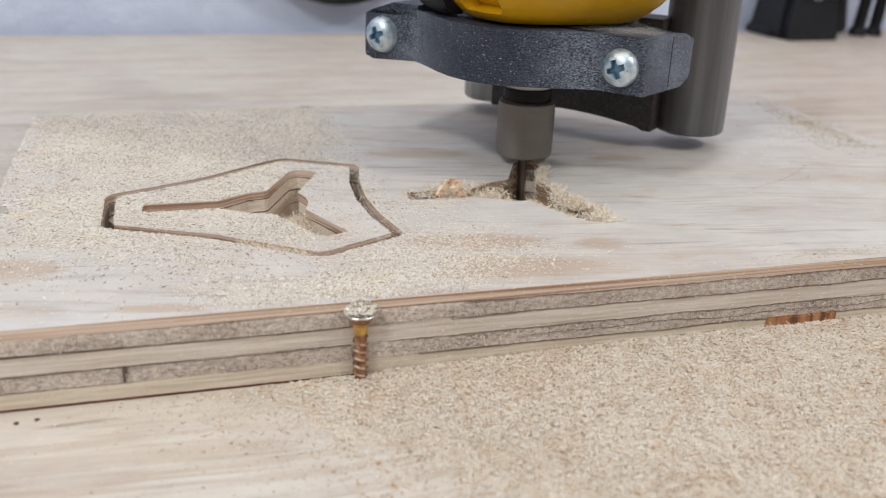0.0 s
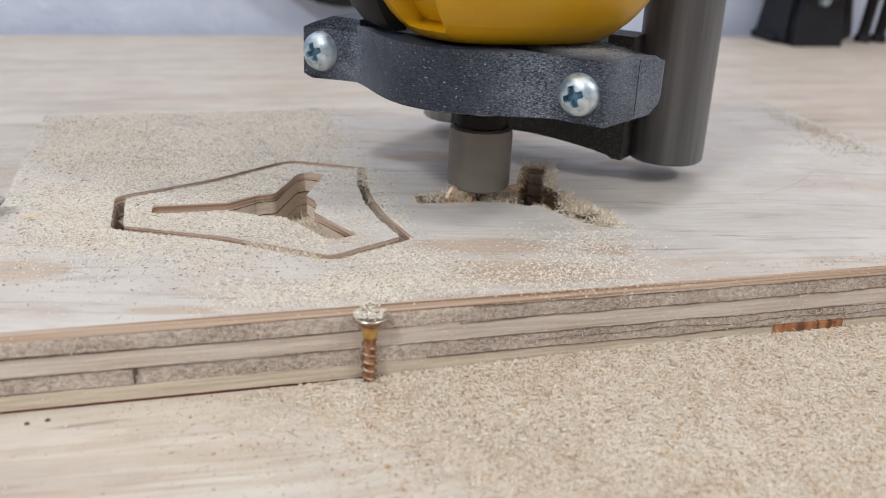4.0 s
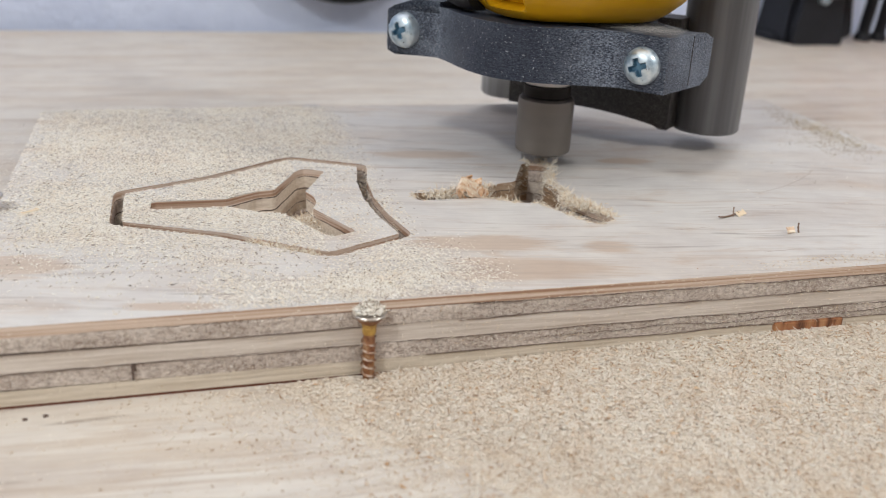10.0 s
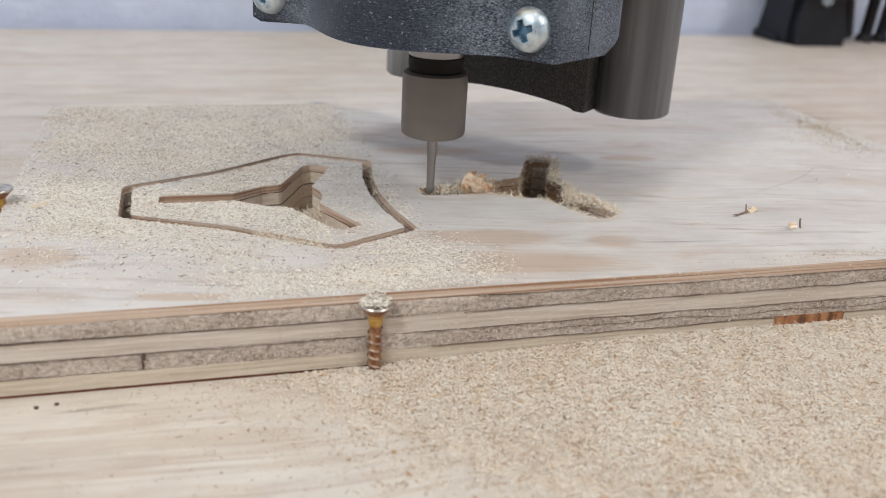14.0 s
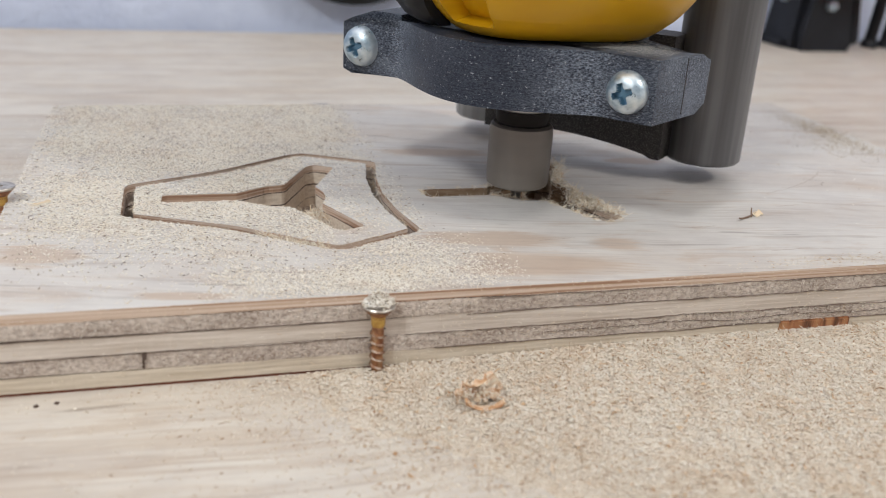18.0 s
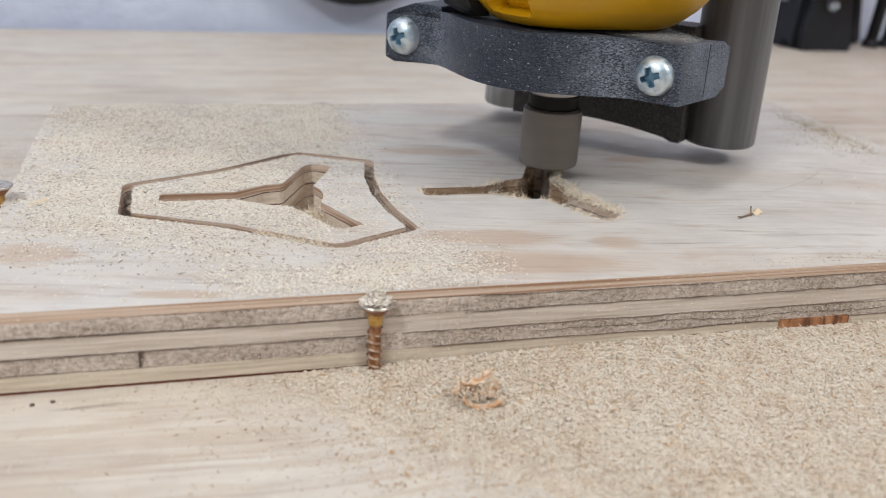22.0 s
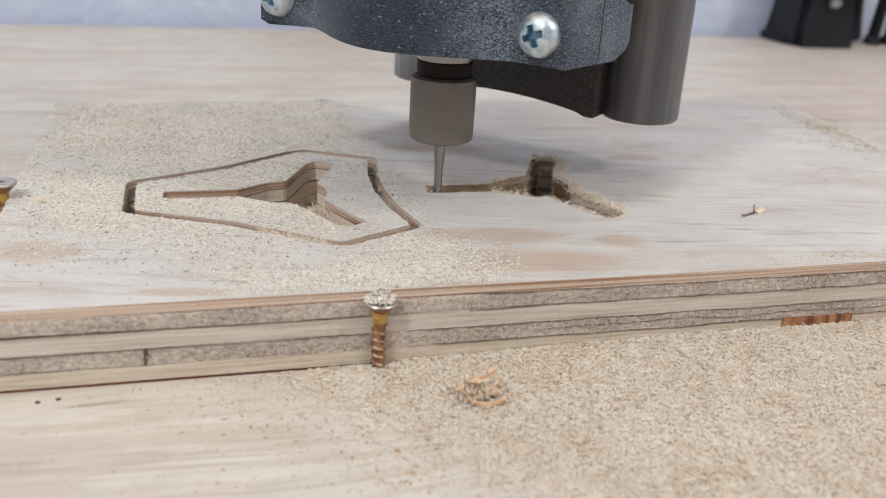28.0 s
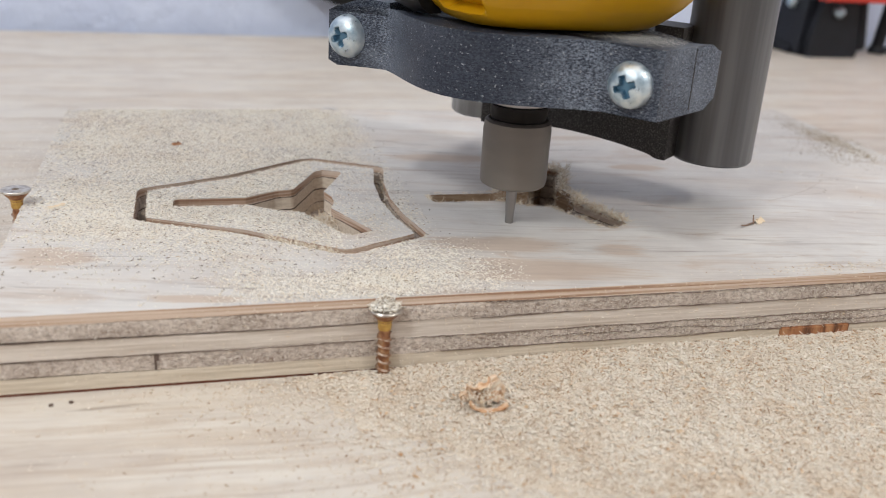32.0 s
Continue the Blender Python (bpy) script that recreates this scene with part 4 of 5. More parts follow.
def along(loop, keep, count):
    """Points and outward directions on a loop, where keep(x, y, nx, ny) holds; in mm."""
    pts, out = dense(loop, 0.25), []
    for i, (x, y) in enumerate(pts):
        (ax, ay), (bx, by) = pts[i - 2], pts[(i + 2) % len(pts)]
        tx, ty = bx - ax, by - ay
        k = math.hypot(tx, ty) + 1e-9
        nx, ny = -ty / k, tx / k
        out.append((x, y, nx, ny))
    cx, cy = sum(p[0] for p in pts) / len(pts), sum(p[1] for p in pts) / len(pts)
    area = sum(pts[i - 1][0] * p[1] - p[0] * pts[i - 1][1] for i, p in enumerate(pts))
    if area > 0:
        out = [(x, y, -nx, -ny) for x, y, nx, ny in out]
    out = [q for q in out if keep(*q)]
    like = np.array([max(0.06, 0.45 + 1.5 * noise.noise((q[0] * 0.55, q[1] * 0.55, 2.2))) for q in out])
    pick = rng.choice(len(out), count, p=like / like.sum())
    return [out[i] for i in pick]


def fringe(name, spots, length, thick, rise, label, curl=2.6, reach=0.7):
    roots, ways = [], []
    for x, y, nx, ny in spots:
        s = rng.uniform(-0.3, reach)
        roots.append(((x + nx * s) * MM, (y + ny * s) * MM, (17.95 + rng.uniform(-0.3, 0.3)) * MM))
        side = rng.normal(0, 0.9)
        ways.append((nx * 0.7 - ny * side, ny * 0.7 + nx * side, rise * rng.uniform(0.2, 1.6)))
    return strands(name, roots, ways, length * MM, thick * MM, M_FIBRE, sheet, curl, label, 5, 0.3)


TORN = "pale torn wood fibres at the cut"
# torn fibres round the pocket that is being cut
fringe("torn_fuzz", along(FORK_B, lambda x, y, nx, ny: x > 66.5 and y > 50 and nx > -0.3, 900), 2.7, 0.13, 0.6, TORN, 6.0, 2.4)
fringe("torn_fuzz", along(FORK_B, lambda x, y, nx, ny: x > 64 and y < 58 and ny > -0.2, 850), 2.2, 0.13, 0.5, TORN, 6.0, 2.2)
fringe("torn_fuzz", along(FORK_B, lambda x, y, nx, ny: x > 58 and y < 62 and ny < 0.1, 360), 1.4, 0.075, 0.35, TORN, 4.0)
fringe("torn_fuzz", along(FORK_B, lambda x, y, nx, ny: 46 < x < 62 and y < 62, 130), 1.9, 0.08, 0.6, TORN, 4.0)
fringe("torn_fuzz", along(FORK_B, lambda x, y, nx, ny: 44 < x < 54 and y > 64, 170), 1.7, 0.08, 0.7, TORN, 4.0, 1.2)
fringe("torn_fuzz", along(FORK_B, lambda x, y, nx, ny: x < 46 and y > 64, 60), 0.9, 0.08, 0.7, TORN)
fringe("torn_fuzz", along(FORK_B, lambda x, y, nx, ny: x < 31, 46), 1.7, 0.10, 0.9, TORN)
fringe("torn_fuzz", along(FORK_B, lambda x, y, nx, ny: 31 < x < 48 and y < 64, 40), 1.0, 0.08, 0.5, TORN)
# furry walls of that pocket
walls = along(FORK_B, lambda x, y, nx, ny: x > 48, 1300)
strands("wall_fuzz", [(x * MM, y * MM, rng.uniform(7.5, 17.6) * MM) for x, y, nx, ny in walls], [(-nx + rng.normal(0, 0.7), -ny + rng.normal(0, 0.7), rng.normal(0.1, 0.6)) for x, y, nx, ny in walls],
        1.5 * MM, 0.08 * MM, M_FIBRE, sheet, 3.6, "short fibres on the pocket's walls", 4, 0.35)
# torn lips hanging into the front of the pocket
lips = [(x, y, -nx, -ny) for x, y, nx, ny in along(FORK_B, lambda x, y, nx, ny: 50 < x < 70 and y < 64, 90)]
fringe("torn_lip", lips, 1.9, 0.15, 0.15, "ragged wood lip torn along the cut", 1.4, 0.4)
# short hairs on the rims of the finished cut
fringe("rim_fuzz", along(INNER, lambda x, y, nx, ny: x < 5 or y < 50, 300), 0.75, 0.06, 0.7, "short pale hairs along the routed groove")
fringe("rim_fuzz", along(FORK_A, lambda x, y, nx, ny: y < 66, 110), 0.8, 0.06, 0.7, "short pale hairs along the routed pocket")

fringe("rim_fuzz", along(OUTER, lambda x, y, nx, ny: x > 8 or y < 45, 240), 0.8, 0.065, 0.6, "short pale hairs along the routed groove")
grown = along(OUTER, lambda x, y, nx, ny: x > 4 or y > 88, 420)
strands("wall_fuzz", [(x * MM, y * MM, rng.uniform(12.0, 17.4) * MM) for x, y, nx, ny in grown], [(-nx + rng.normal(0, 0.7), -ny + rng.normal(0, 0.7), rng.normal(0.1, 0.6)) for x, y, nx, ny in grown],
        0.9 * MM, 0.07 * MM, M_FIBRE, sheet, 3.0, "short fibres on the groove's walls", 4, 0.35)

# shavings lying in the finished cuts
def fill_cut(loop_a, loop_b, count, box_mm, z_of, name, label):
    x = rng.uniform(box_mm[0], box_mm[1], count * 12)
    y = rng.uniform(box_mm[2], box_mm[3], count * 12)
    ok = inside(x, y, loop_a)
    if loop_b:
        ok &= ~inside(x, y, loop_b)
    x, y = x[ok][:count], y[ok][:count]
    z = z_of(x, y) + rng.uniform(-0.5, 0.5, len(x))
    way = rng.standard_normal((len(x), 3))
    return strands(name, np.stack([x, y, z], 1) * MM, way, 2.0 * MM, 0.12 * MM, M_FIBRE, sheet, 2.0, label)


fill_cut(FORK_A, None, 800, (-12, 4, 48, 68), lambda x, y: 16.2 - 0.55 * np.hypot(x + 2, y - 59), "pocket_fluff", "pale shavings caught in the pocket")
fill_cut(FORK_A, None, 120, (-2, 8, 38, 52), lambda x, y: 13.5 + 0 * x, "pocket_fluff", "pale shavings caught in the pocket")
fill_cut(OUTER, INNER, 150, (12, 22, 34, 100), lambda x, y: 14.5 + 0 * x, "groove_fluff", "pale shavings caught in the groove")
fill_cut(OUTER, INNER, 330, (-20, -4, 24, 46), lambda x, y: 17.4 + 0 * x, "groove_fluff", "pale shavings filling the groove")
fill_cut(OUTER, INNER, 70, (-4, 14, 22, 46), lambda x, y: 16.0 + 0 * x, "groove_fluff", "pale shavings filling the groove")

# a hairline check in the face veneer, and a few short ones
M_CHECK = Nodes("check_brown", 0.8).colour((0.40, 0.32, 0.27)).mat


def check_line(points, wide):
    v, f = [], []
    for i, (x, y) in enumerate(points):
        w = wide * (0.35 + 0.65 * math.sin(math.pi * (i + 0.5) / len(points)))
        v += [(x * MM, (y - w) * MM, 18.012 * MM), (x * MM, (y + w) * MM, 18.012 * MM), (x * MM, y * MM, 17.9 * MM)]
    for i in range(len(points) - 1):
        q = 3 * i
        f += [(q, q + 3, q + 4, q + 1), (q + 1, q + 4, q + 5, q + 2), (q + 2, q + 5, q + 3, q)]
    part("check", mesh_of("check", v, f), M_CHECK, sheet, "fine brownish check in the face veneer")


check_line([(158.8, 82.3), (162.4, 80.0), (164.6, 77.6), (164.4, 74.8), (161.0, 71.3), (152.5, 65.1), (142.5, 59.4), (131.8, 55.3)], 0.13)
for x, y, ln in ((73, 84, 10), (98, 74, 12), (118, 96, 9), (140, 60, 14), (62, 104, 12), (90, 30, 11), (128, 44, 8), (48, 26, 10), (105, 12, 12), (150, 25, 9)):
    check_line([(x + ln * i / 6, y + 0.12 * i + 0.15 * math.sin(2.1 * i + x)) for i in range(7)], 0.08)

# loose hairs on the sheet's sawn face
k = 420
x = np.concatenate([rng.uniform(-70, 135, k // 3), rng.uniform(15, 135, k - k // 3)])
z = rng.choice([4.2, 7.9, 12.1, 15.6, 17.6, 10.0, 6.0], k) + rng.normal(0, 0.5, k)
strands("edge_fuzz", np.stack([x, np.full(k, 0.0), z], 1) * MM, np.stack([rng.normal(0, 1.0, k), np.full(k, -0.7), rng.normal(0.3, 0.7, k)], 1), 0.9 * MM, 0.07 * MM, M_FIBRE, sheet, 1.2, "pale loose hairs on the sawn edge")
k = 420
x = rng.uniform(-75, 135, k)
strands("edge_fuzz", np.stack([x, np.full(k, 0.0), rng.uniform(1.5, 17.5, k)], 1) * MM, np.stack([rng.normal(0, 1.2, k), np.full(k, -0.45), rng.normal(0.1, 0.5, k)], 1), 0.9 * MM, 0.06 * MM, M_FIBRE, sheet, 1.6, "pale loose hairs on the sawn edge")
k = 170
x = rng.uniform(25, 135, k)
strands("edge_fuzz", np.stack([x, np.full(k, -0.1), rng.uniform(4.0, 8.0, k)], 1) * MM, np.stack([rng.normal(0, 0.7, k), np.full(k, -0.8), rng.normal(0.2, 0.7, k)], 1), 0.7 * MM, 0.07 * MM, M_FIBRE, sheet, 1.2, "pale loose hairs on the sawn edge")
k = 14000
x = rng.uniform(-78, 138, k)
z = np.where(rng.uniform(0, 1, k) < 0.5, rng.uniform(12.4, 15.4, k), rng.uniform(4.5, 7.7, k))
crumbs = flakes("edge_crumb", np.stack([x, np.full(k, -0.05) + rng.normal(0, 0.12, k), z], 1) * MM, 0.42 * MM, 0.2 * MM, M_CRUMB, slope=0.9)
crumbs.parent = sheet
tagged(crumbs, "torn end grain on the sawn edge", kind="stuff")


M_CRACK = Nodes("crack_brown", 0.85).colour((0.20, 0.145, 0.115)).mat


def edge_crack(x0, x1, z, amp, wide, seed):
    """A dark wavy crack along the sawn face, open here and closed there."""
    v, f, k = [], [], int((x1 - x0) / 0.7)
    for i in range(k + 1):
        x = x0 + (x1 - x0) * i / k
        c = z + amp * noise.noise((x * 0.06, seed, 0)) + 0.35 * amp * noise.noise((x * 0.5, seed, 2))
        w = 0.6 * wide * max(0.02, 0.2 + 1.5 * noise.noise((x * 0.16, seed, 5))) * min(1, i / 6, (k - i) / 6)
        v += [(x * MM, -0.26 * MM, (c - w) * MM), (x * MM, -0.26 * MM, (c + w) * MM), (x * MM, 0.25 * MM, c * MM)]
    for i in range(k):
        q = 3 * i
        f += [(q, q + 3, q + 4, q + 1), (q + 1, q + 4, q + 5, q + 2), (q + 2, q + 5, q + 3, q)]
    part("edge_crack", mesh_of("edge_crack", v, f), M_CRACK, sheet, "wavy dark crack between the layers")


for job in ((22, 139, 12.1, 0.5, 0.22, 1.3), (8, 139, 7.9, 0.6, 0.24, 2.7), (15, 139, 4.2, 0.4, 0.20, 5.9), (40, 139, 6.1, 0.8, 0.09, 7.2), (25, 139, 15.5, 0.4, 0.20, 8.8),
            (-78, 0, 12.1, 0.3, 0.12, 9.4), (-78, 0, 7.9, 0.3, 0.14, 10.2)):
    edge_crack(*job)
part("split", box("split", -0.0462, -0.0458, -0.0005, 0.0002, 0.0045, 0.0077), M_GLUE, sheet, "dark split in the inner layer")
part("split", box("split", -0.0460, -0.0453, -0.00052, 0.0002, 0.0066, 0.0079), M_GLUE, sheet, "dark split in the inner layer")

# standing hairs of the drift on the bench
k = 2600
x, y = rng.uniform(5, 145, k), -np.abs(rng.normal(0, 22, k)) - 0.4
keep = y > -70
x, y = x[keep], y[keep]
k = len(x)
ob = strands("bench_fuzz", np.stack([x, y, pile_height(x, y) + 0.1], 1) * MM, np.stack([rng.normal(0, 1, k), rng.normal(0, 1, k), rng.uniform(0.1, 1.0, k)], 1), 1.7 * MM, 0.12 * MM, M_DUST, None, 1.0, segs=3)
tagged(ob, "curled pale fibres on the sawdust drift", "sawdust", kind="stuff")

k = 480
x, y = rng.uniform(-10, 140, k), rng.uniform(-66, -1, k)
M_TAN = dust_mat("tan_fleck", ((0.0, (0.48, 0.29, 0.16)), (0.4, (0.63, 0.46, 0.31)), (1.0, (0.74, 0.60, 0.46))))
tan = flakes("tan_fleck", np.stack([x, y, pile_height(x, y) + 0.32], 1) * MM, 1.3 * MM, 0.5 * MM, M_TAN, slope=0.25)
tagged(tan, "larger tan flecks lying in the sawdust", "sawdust", kind="stuff")

M_FLECK = dust_mat("dark_fleck", ((0.0, (0.10, 0.08, 0.065)), (0.5, (0.24, 0.19, 0.15)), (1.0, (0.46, 0.37, 0.28))))
k = 2600
x, y = rng.uniform(-79, 30, k), rng.uniform(14, 172, k)
thin = (x > -40) | (y > 50) | (rng.uniform(0, 1, k) < 0.35)
x, y, k = x[thin], y[thin], int(thin.sum())
keep = (rng.uniform(0, 1, k) < np.clip((32 - x) / 30, 0, 1)) & ~((inside(x, y, OUTER) & ~inside(x, y, INNER)) | inside(x, y, FORK_A) | inside(x, y, FORK_B))
keep &= ~(inside(x, y, INNER) & (x > -4))
x, y = x[keep], y[keep]
tagged(flakes("dark_fleck", np.stack([x, y, np.full(len(x), 18.2)], 1) * MM, 1.05 * MM, 0.2 * MM, M_FLECK, slope=0.15), "thin dark brown flecks among the sawdust", "sawdust", kind="stuff")

# dust heaped on the front screw's head
k = 700
r, a = 3.3 * np.sqrt(rng.uniform(0, 1, k)), rng.uniform(0, 2 * np.pi, k)
heap = np.stack([1.9 + r * np.cos(a), -1.0 + r * np.sin(a), 16.3 + rng.uniform(0, 1, k) * (3.4 - 0.85 * r)], 1)
tagged(flakes("screw_dust", heap * MM, 0.9 * MM, 0.34 * MM, M_DUST_TOP, slope=0.7), "small heap of sawdust on the screw head", "sawdust", kind="stuff")


def dust_patch(name, cx, cy, w, h, count, z=18.05, label="thin drift of sawdust on the plywood sheet", material=None):
    count = int(1.5 * count)
    x, y = rng.normal(0, w, count), rng.normal(0, h, count)
    pts = np.stack([x, y, rng.uniform(0, 0.2, count)], 1) * MM
    ob = tagged(flakes(name, pts, 0.6 * MM, 0.22 * MM, material or M_DUST_TOP, slope=0.25), label, "sawdust", kind="stuff")
    ob.matrix_basis = pose(cx * MM, cy * MM, z * MM)
    return ob


blown = [dust_patch("blown_dust", 31, 33, 9, 7, 1100), dust_patch("blown_dust", 34, 17, 12, 6, 1500), dust_patch("blown_dust", 31, 56, 6, 5, 500)]
M_BROWN = dust_mat("brown_dust", ((0.0, (0.24, 0.17, 0.10)), (0.3, (0.42, 0.33, 0.22)), (0.7, (0.60, 0.51, 0.39)), (1.0, (0.72, 0.64, 0.53))))
dust_patch("settled_dust", 203, 124, 4.5, 17, 1500, 18.05, "brownish drift of sawdust near the sheet's end", M_BROWN)
dust_patch("settled_dust", 193, 104, 7, 9, 420, 18.05, "brownish drift of sawdust near the sheet's end", M_BROWN)
dust_patch("settled_dust", 165, 105, 22, 30, 260)
dust_patch("settled_dust", 128, 3.8, 18, 1.7, 420, 18.05, "thin drift of sawdust along the sheet's edge", M_DUST)
dust_patch("bench_dust_far", -95, 120, 9, 45, 1500, 0.1, "thin scatter of sawdust on the bench")
dust_patch("bench_dust_far", 60, 200, 70, 14, 500, 0.1, "thin scatter of sawdust on the bench")
dust_patch("bench_dust_far", 240, 110, 14, 40, 500, 0.1, "thin scatter of sawdust on the bench")


def shaving(name, width, length, thick, bend, material, parent, m):
    """A curled shaving: a thick strip bent about its width."""
    n, verts, faces = 12, [], []
    for i in range(n + 1):
        a = bend * (i / n - 0.5)
        r = length / bend
        for rr in (r, r + thick):
            for y in (-width / 2, width / 2):
                verts.append((rr * math.sin(a), y * (1 - 0.25 * math.sin(5 * i)), r - rr * math.cos(a)))
    for i in range(n):
        a, b = 4 * i, 4 * (i + 1)
        faces += [(a, a + 1, b + 1, b), (a + 2, b + 2, b + 3, a + 3), (a, b, b + 2, a + 2), (a + 1, a + 3, b + 3, b + 1)]
    faces += [(0, 2, 3, 1), (4 * n, 4 * n + 1, 4 * n + 3, 4 * n + 2)]
    return part(name, mesh_of(name, verts, faces, 50), material, parent, "", m)


n = Nodes("orange_peel_shaving", 0.7, spec=0.2)
n.colour(n.ramp(n.noise(700.0, 3.0, n.stretch((0.3, 1, 1))), (0.34, (0.46, 0.23, 0.11)), (0.5, (0.70, 0.46, 0.29)), (0.7, (0.84, 0.70, 0.54))))
M_PEEL = n.mat
clump = thing("shaving_clump", "curled clump of orange-tan wood shavings", "wood shaving")
for w, ln, bend, x, y, z, rx, ry, rz in ((3.8, 7.0, 3.0, 0.3, -0.6, 2.2, 82, 8, -10), (3.4, 6.5, 3.4, -2.4, 0.2, 2.0, 98, -14, 34), (3.0, 6.0, 3.6, 2.3, -0.2, 1.8, 75, 16, -40),
                                         (2.6, 5.5, 2.6, 0.4, 0.8, 3.6, 50, 15, 12), (2.0, 4.6, 2.2, -1.0, 0.4, 4.2, 110, -20, 60)):
    shaving("strip", 0.6 * w * MM, 1.15 * ln * MM, 0.2 * MM, bend, M_PEEL, clump, pose(1.2 * x * MM, y * MM, 1.15 * z * MM, rx, ry, rz))
shaving("curl_ring", 1.3 * MM, 10.5 * MM, 0.3 * MM, 2.5, M_PEEL, clump, pose(0.3 * MM, -1.9 * MM, -0.2 * MM, 20, 6, 8))
shaving("curl_ring", 1.2 * MM, 9.5 * MM, 0.3 * MM, 2.2, M_PEEL, clump, pose(-0.8 * MM, 2.0 * MM, -0.2 * MM, -24, -8, 14))
shaving("chip", 3.6 * MM, 9.0 * MM, 1.1 * MM, 0.3, M_SHAVE, clump, pose(0.4 * MM, -1.6 * MM, 2.6 * MM, 72, 30, 4))
k = 40
strands("curl", rng.normal(0, 1, (k, 3)) * np.array([2.4, 1.0, 0.9]) * MM + np.array([0, 0, 2.0]) * MM, rng.standard_normal((k, 3)) * np.array([1, 0.6, 1]), 2.6 * MM, 0.22 * MM, M_PEEL, clump, 6.0, "", 8, 0.25)
k = 420
strands("fluff", rng.normal(0, 1, (k, 3)) * np.array([2.0, 1.2, 1.2]) * MM + np.array([0, 0, 2.4]) * MM, rng.standard_normal((k, 3)), 2.0 * MM, 0.10 * MM, M_FIBRE, clump, 2.8, "", 5, 0.3)

def tuft(count, wide, deep, high):
    ob = thing("fibre_tuft", "tuft of fine pale wood fibres caught in the fresh cut", "wood shaving", None, "fibre tufts")
    spread = rng.normal(0, 1, (count, 3)) * np.array([wide, deep, high]) * MM
    spread[:, 2] = np.abs(spread[:, 2])
    strands("fluff", spread, rng.standard_normal((count, 3)), 1.7 * MM, 0.14 * MM, M_FIBRE, ob, 3.0, "", 5, 0.3)
    return ob


tufts = [tuft(560, 4.0, 1.3, 0.9), tuft(330, 2.6, 1.4, 0.8), tuft(240, 2.2, 1.2, 0.7), tuft(260, 2.0, 1.5, 0.7)]

splinter = thing("wood_splinter", "thin forked tan splinter lying on the plywood sheet", "wood chip")
M_TWIG = Nodes("brown_twig", 0.8).colour((0.23, 0.15, 0.105)).mat
shaving("sliver", 0.5 * MM, 8.5 * MM, 0.3 * MM, 0.5, M_TWIG, splinter, pose(0, 0, 0.3 * MM, 0, 0, 20))
shaving("sliver", 0.35 * MM, 2.8 * MM, 0.22 * MM, 0.7, M_TWIG, splinter, pose(1.4 * MM, 0.2 * MM, 1.3 * MM, 0, -50, 60))
shaving("sliver", 1.6 * MM, 3.0 * MM, 0.3 * MM, 0.8, M_FIBRE, splinter, pose(4.2 * MM, 0.8 * MM, 0.5 * MM, 30, -10, 15))
chip = thing("wood_chip", "small square tan wood chip on the plywood sheet", "wood chip")
shaving("flake", 1.5 * MM, 2.4 * MM, 0.4 * MM, 0.8, M_SHAVE, chip, pose(0, 0, 0.9 * MM, 55, 0, 10))
shaving("flake", 0.4 * MM, 2.8 * MM, 0.25 * MM, 0.6, M_TWIG, chip, pose(2.4 * MM, 0.2 * MM, 1.3 * MM, 0, 78, 10))
fleck = thing("bark_fleck", "small dark brown bark fleck", "wood chip")
shaving("flake", 1.6 * MM, 2.4 * MM, 0.8 * MM, 0.8, M_KNOT, fleck, pose(0, 0, 0.3 * MM, 15, 0, 40))
strip = thing("wood_chip", "pale flat wood chip beside the edge screw", "wood chip", pose(-0.0715, 0.0655, 0.0182, 0, 0, 40))
shaving("flake", 1.0 * MM, 4.6 * MM, 0.5 * MM, 0.3, M_FIBRE, strip, pose(0, 0, 0.2 * MM))
for x, y in ((-66.2, -4.2), (-62.5, -3.6)):
    part("pin_knot", lathe("pin_knot", [(0.0005, 0.7498), (0.0005, 0.7502), (0.0003, 0.7503)], 10), M_GLUE, bench, "", pose(x * MM, y * MM, 0))
k = 5000
pts = np.stack([rng.normal(33.0, 7.0, k), rng.normal(-7.0, 5.0, k), 43.05 + rng.uniform(0, 0.25, k)], 1)
pts = pts[(pts[:, 1] > -16.5) & (pts[:, 1] < 10) & (pts[:, 0] < np.where(pts[:, 1] > -1, 39.0, 43.0)) & (pts[:, 1] > 0.8 * (pts[:, 0] - 44) - 14)]
film = flakes("clamp_dust", pts * MM, 0.2 * MM, 0.11 * MM, dust_mat("settled_grey_dust", ((0.0, (0.22, 0.21, 0.20)), (0.5, (0.42, 0.41, 0.40)), (1.0, (0.60, 0.57, 0.53)))), slope=0.3)
film.parent, film.matrix_basis = router, in_clamp()
tagged(film, "grey dust settled on the clamp")


# ---------------------------------------------------------------- movement
def resting(spots):
    """Rows that hold each place until the next one: (from, to, x, y, z, rx, ry, rz) in mm and degrees."""
    rows = []
    for t0, t1, x, y, z, rx, ry, rz in spots:
        for t in ([t0] if t0 == t1 else [t0, t0 + 0.1, t1 - 0.1, t1] if t1 - t0 > 0.5 else [t0, t1]):
            rows.append((t, pose(x * MM, y * MM, z * MM, rx, ry, rz)))
    return rows


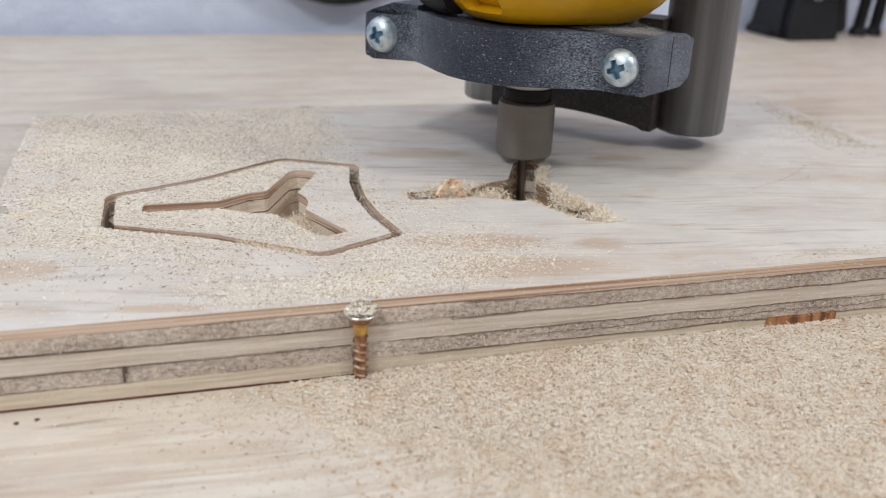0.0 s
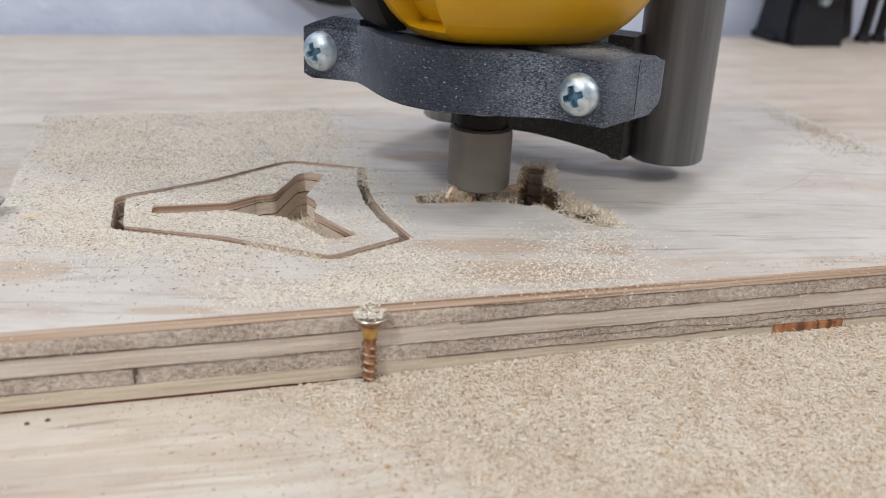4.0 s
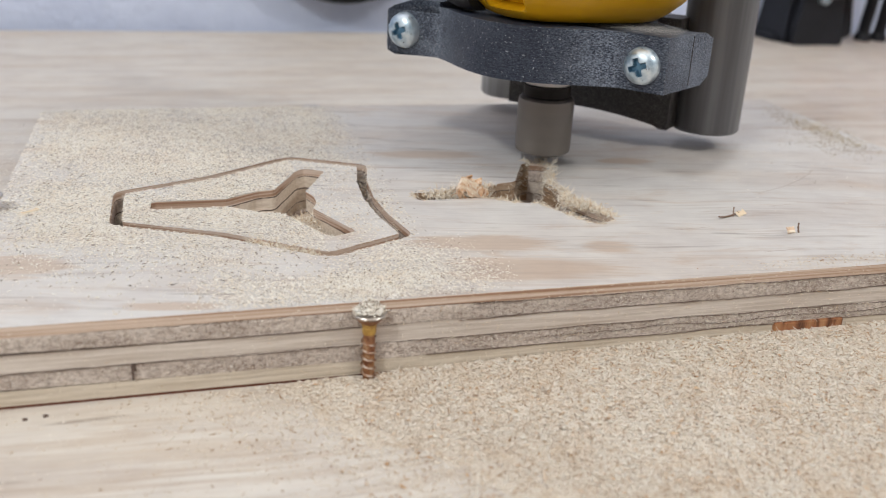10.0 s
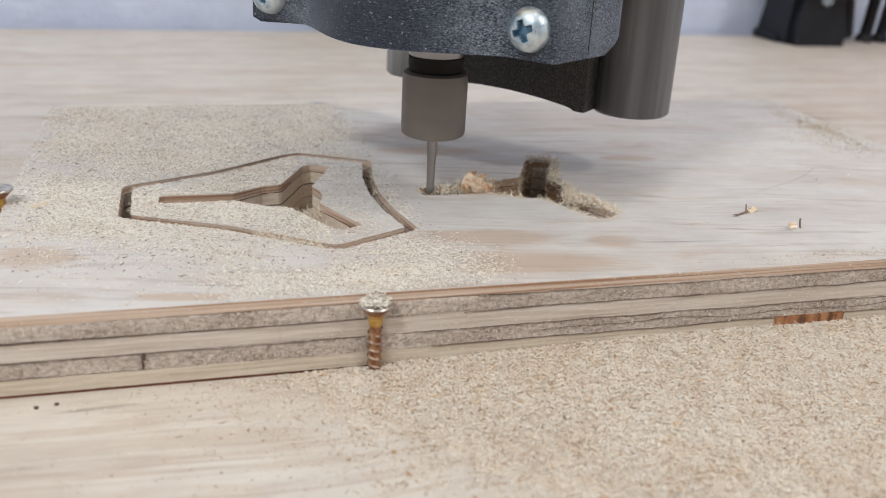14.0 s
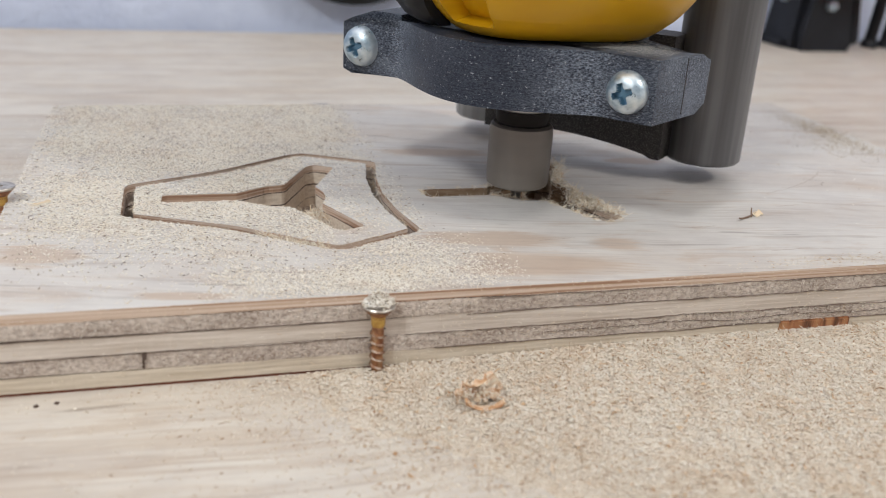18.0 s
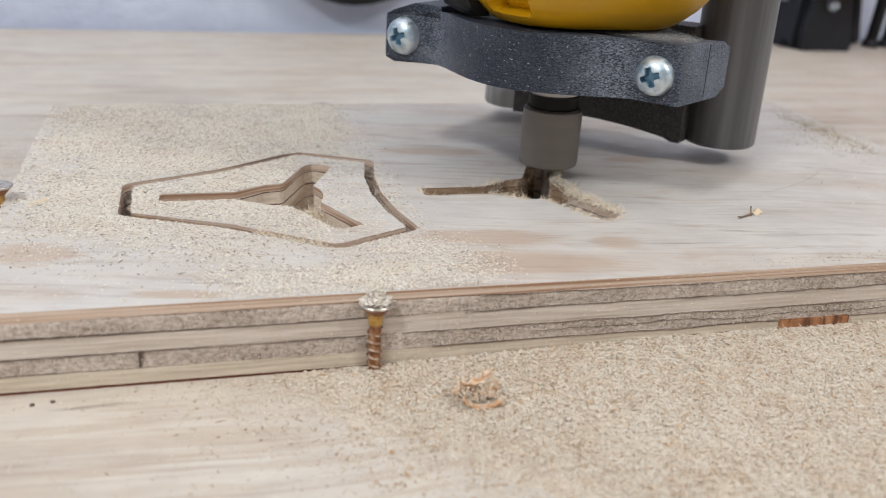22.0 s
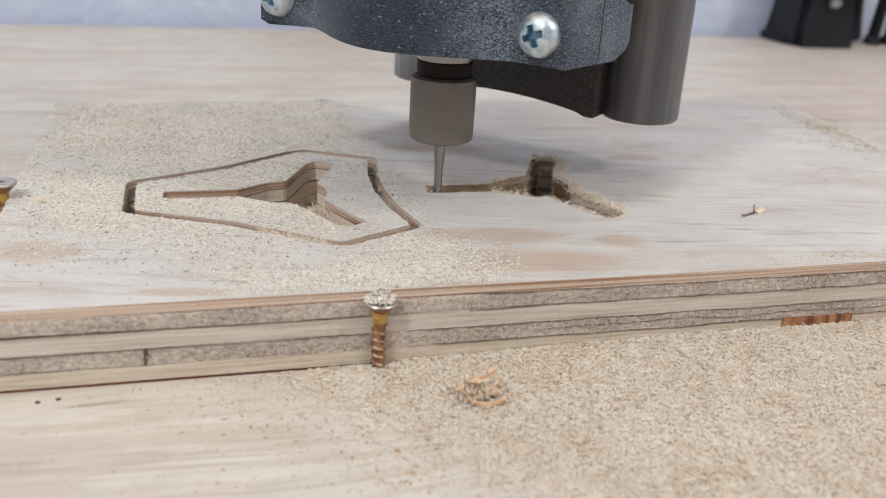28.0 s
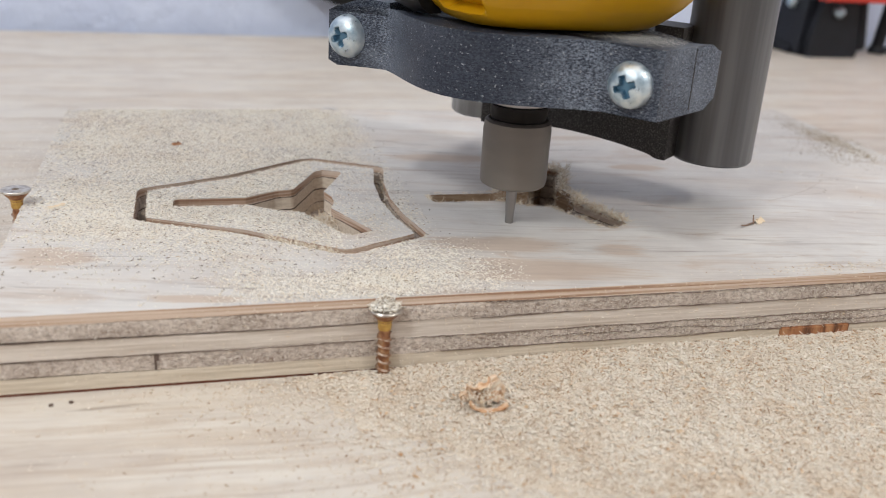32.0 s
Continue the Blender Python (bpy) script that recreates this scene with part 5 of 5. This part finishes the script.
def motions():
    walk(router, [(t, pose(x, y, z)) for t, x, y, z in TOOL])
    walk(clump, resting([(0, 3.7, 40, 65.5, 17.4, 30, 0, 0), (5.2, 16.7, 44.0, 65, 17.6, 4, 0, 0), (16.8, 16.8, 40, 47, 25, 50, 20, 30), (16.9, 16.9, 26, 6, 24, 70, 40, 70),
                         (17.0, 17.0, 18.8, -19.5, 6, 30, 50, 110), (17.1, 32, 19.8, -19.0, 1.0, 4, 6, 160)]))
    walk(tufts[0], resting([(0, 16.25, 38.5, 65.6, 17.4, 0, 0, 0), (16.35, 16.35, 56, 50, 26, 30, 0, 20), (16.45, 16.45, 100, 18, 30, 40, 0, 50), (16.65, 32, 172, -22, 0.3, 0, 0, 80)]))
    walk(tufts[1], resting([(0, 5.6, 70.5, 50, 17.6, 0, 0, -50), (5.8, 18.5, 71, 51, 17.8, 0, 0, -40), (18.7, 18.7, 80, 40, 30, 0, 30, -10), (19.1, 32, 178, -34, 0.3, 0, 0, 20)]))
    walk(tufts[2], resting([(0, 4.0, 74.5, 38.5, 17.8, 0, 0, -40), (4.3, 4.3, 95, 20, 28, 0, 20, 0), (4.8, 32, 170, -42, 0.3, 0, 0, 30)]))
    walk(tufts[3], resting([(0, 4.0, 52, 62.5, 17.6, 0, 0, 0), (4.3, 4.3, 58, 45, 28, 20, 0, 20), (4.8, 32, 184, -20, 0.3, 0, 0, 40)]))
    walk(splinter, resting([(0, 4.2, 60, 64, 11, 0, 0, 0), (4.5, 4.5, 80, 55, 30, 30, 30, 40), (4.9, 13.1, 110.5, 37.2, 18.1, 0, 0, 0), (13.4, 32, 113, 35.6, 18.1, 0, 0, 8)]))
    walk(chip, resting([(0, 4.3, 62, 66, 11, 0, 0, 0), (4.6, 4.6, 90, 50, 32, 40, 0, 40), (5.0, 16.6, 120.4, 23.0, 18.1, 0, 0, 0), (16.7, 16.7, 123, 24, 20, 20, 0, 20),
                        (16.8, 16.8, 165, 30, 40, 60, 0, 60), (17.1, 32, 250, 40, 0.3, 60, 0, 90)]))
    walk(fleck, resting([(0, 30.5, 66, 60, 6.2, 0, 0, 0), (30.7, 30.7, 20, 90, 40, 40, 30, 40), (30.9, 32, -41.8, 124.5, 18.2, 0, 0, 0)]))
    walk(blown[0], resting([(0, 2.6, 31, 33, 18.05, 0, 0, 0), (3.8, 3.8, 52, 28, 18.6, 0, 0, 4), (5.2, 6.1, 114, 13, 18.05, 0, 0, 12), (6.35, 6.35, 124, -6, 18.8, 0, 0, 12), (6.6, 32, 128, -26, 0.4, 0, 0, 12)]))
    for ob, (x0, y0, x1, y1, turn) in zip(blown[1:], ((34, 17, 78, -20, -5), (31, 56, -5, 128, 40))):
        walk(ob, resting([(0, 2.6, x0, y0, 18.05, 0, 0, 0), (3.8, 3.8, x0 * 0.75 + x1 * 0.25, y0 * 0.75 + y1 * 0.25, 18.6, 0, 0, turn * 0.2), (4.8, 4.8, x1, y1 + 24 if y1 < 0 else y1, 19, 0, 0, turn), (5.3, 32, x1, y1, 0.4 if y1 < 0 else 18.05, 0, 0, turn)]))


motions()
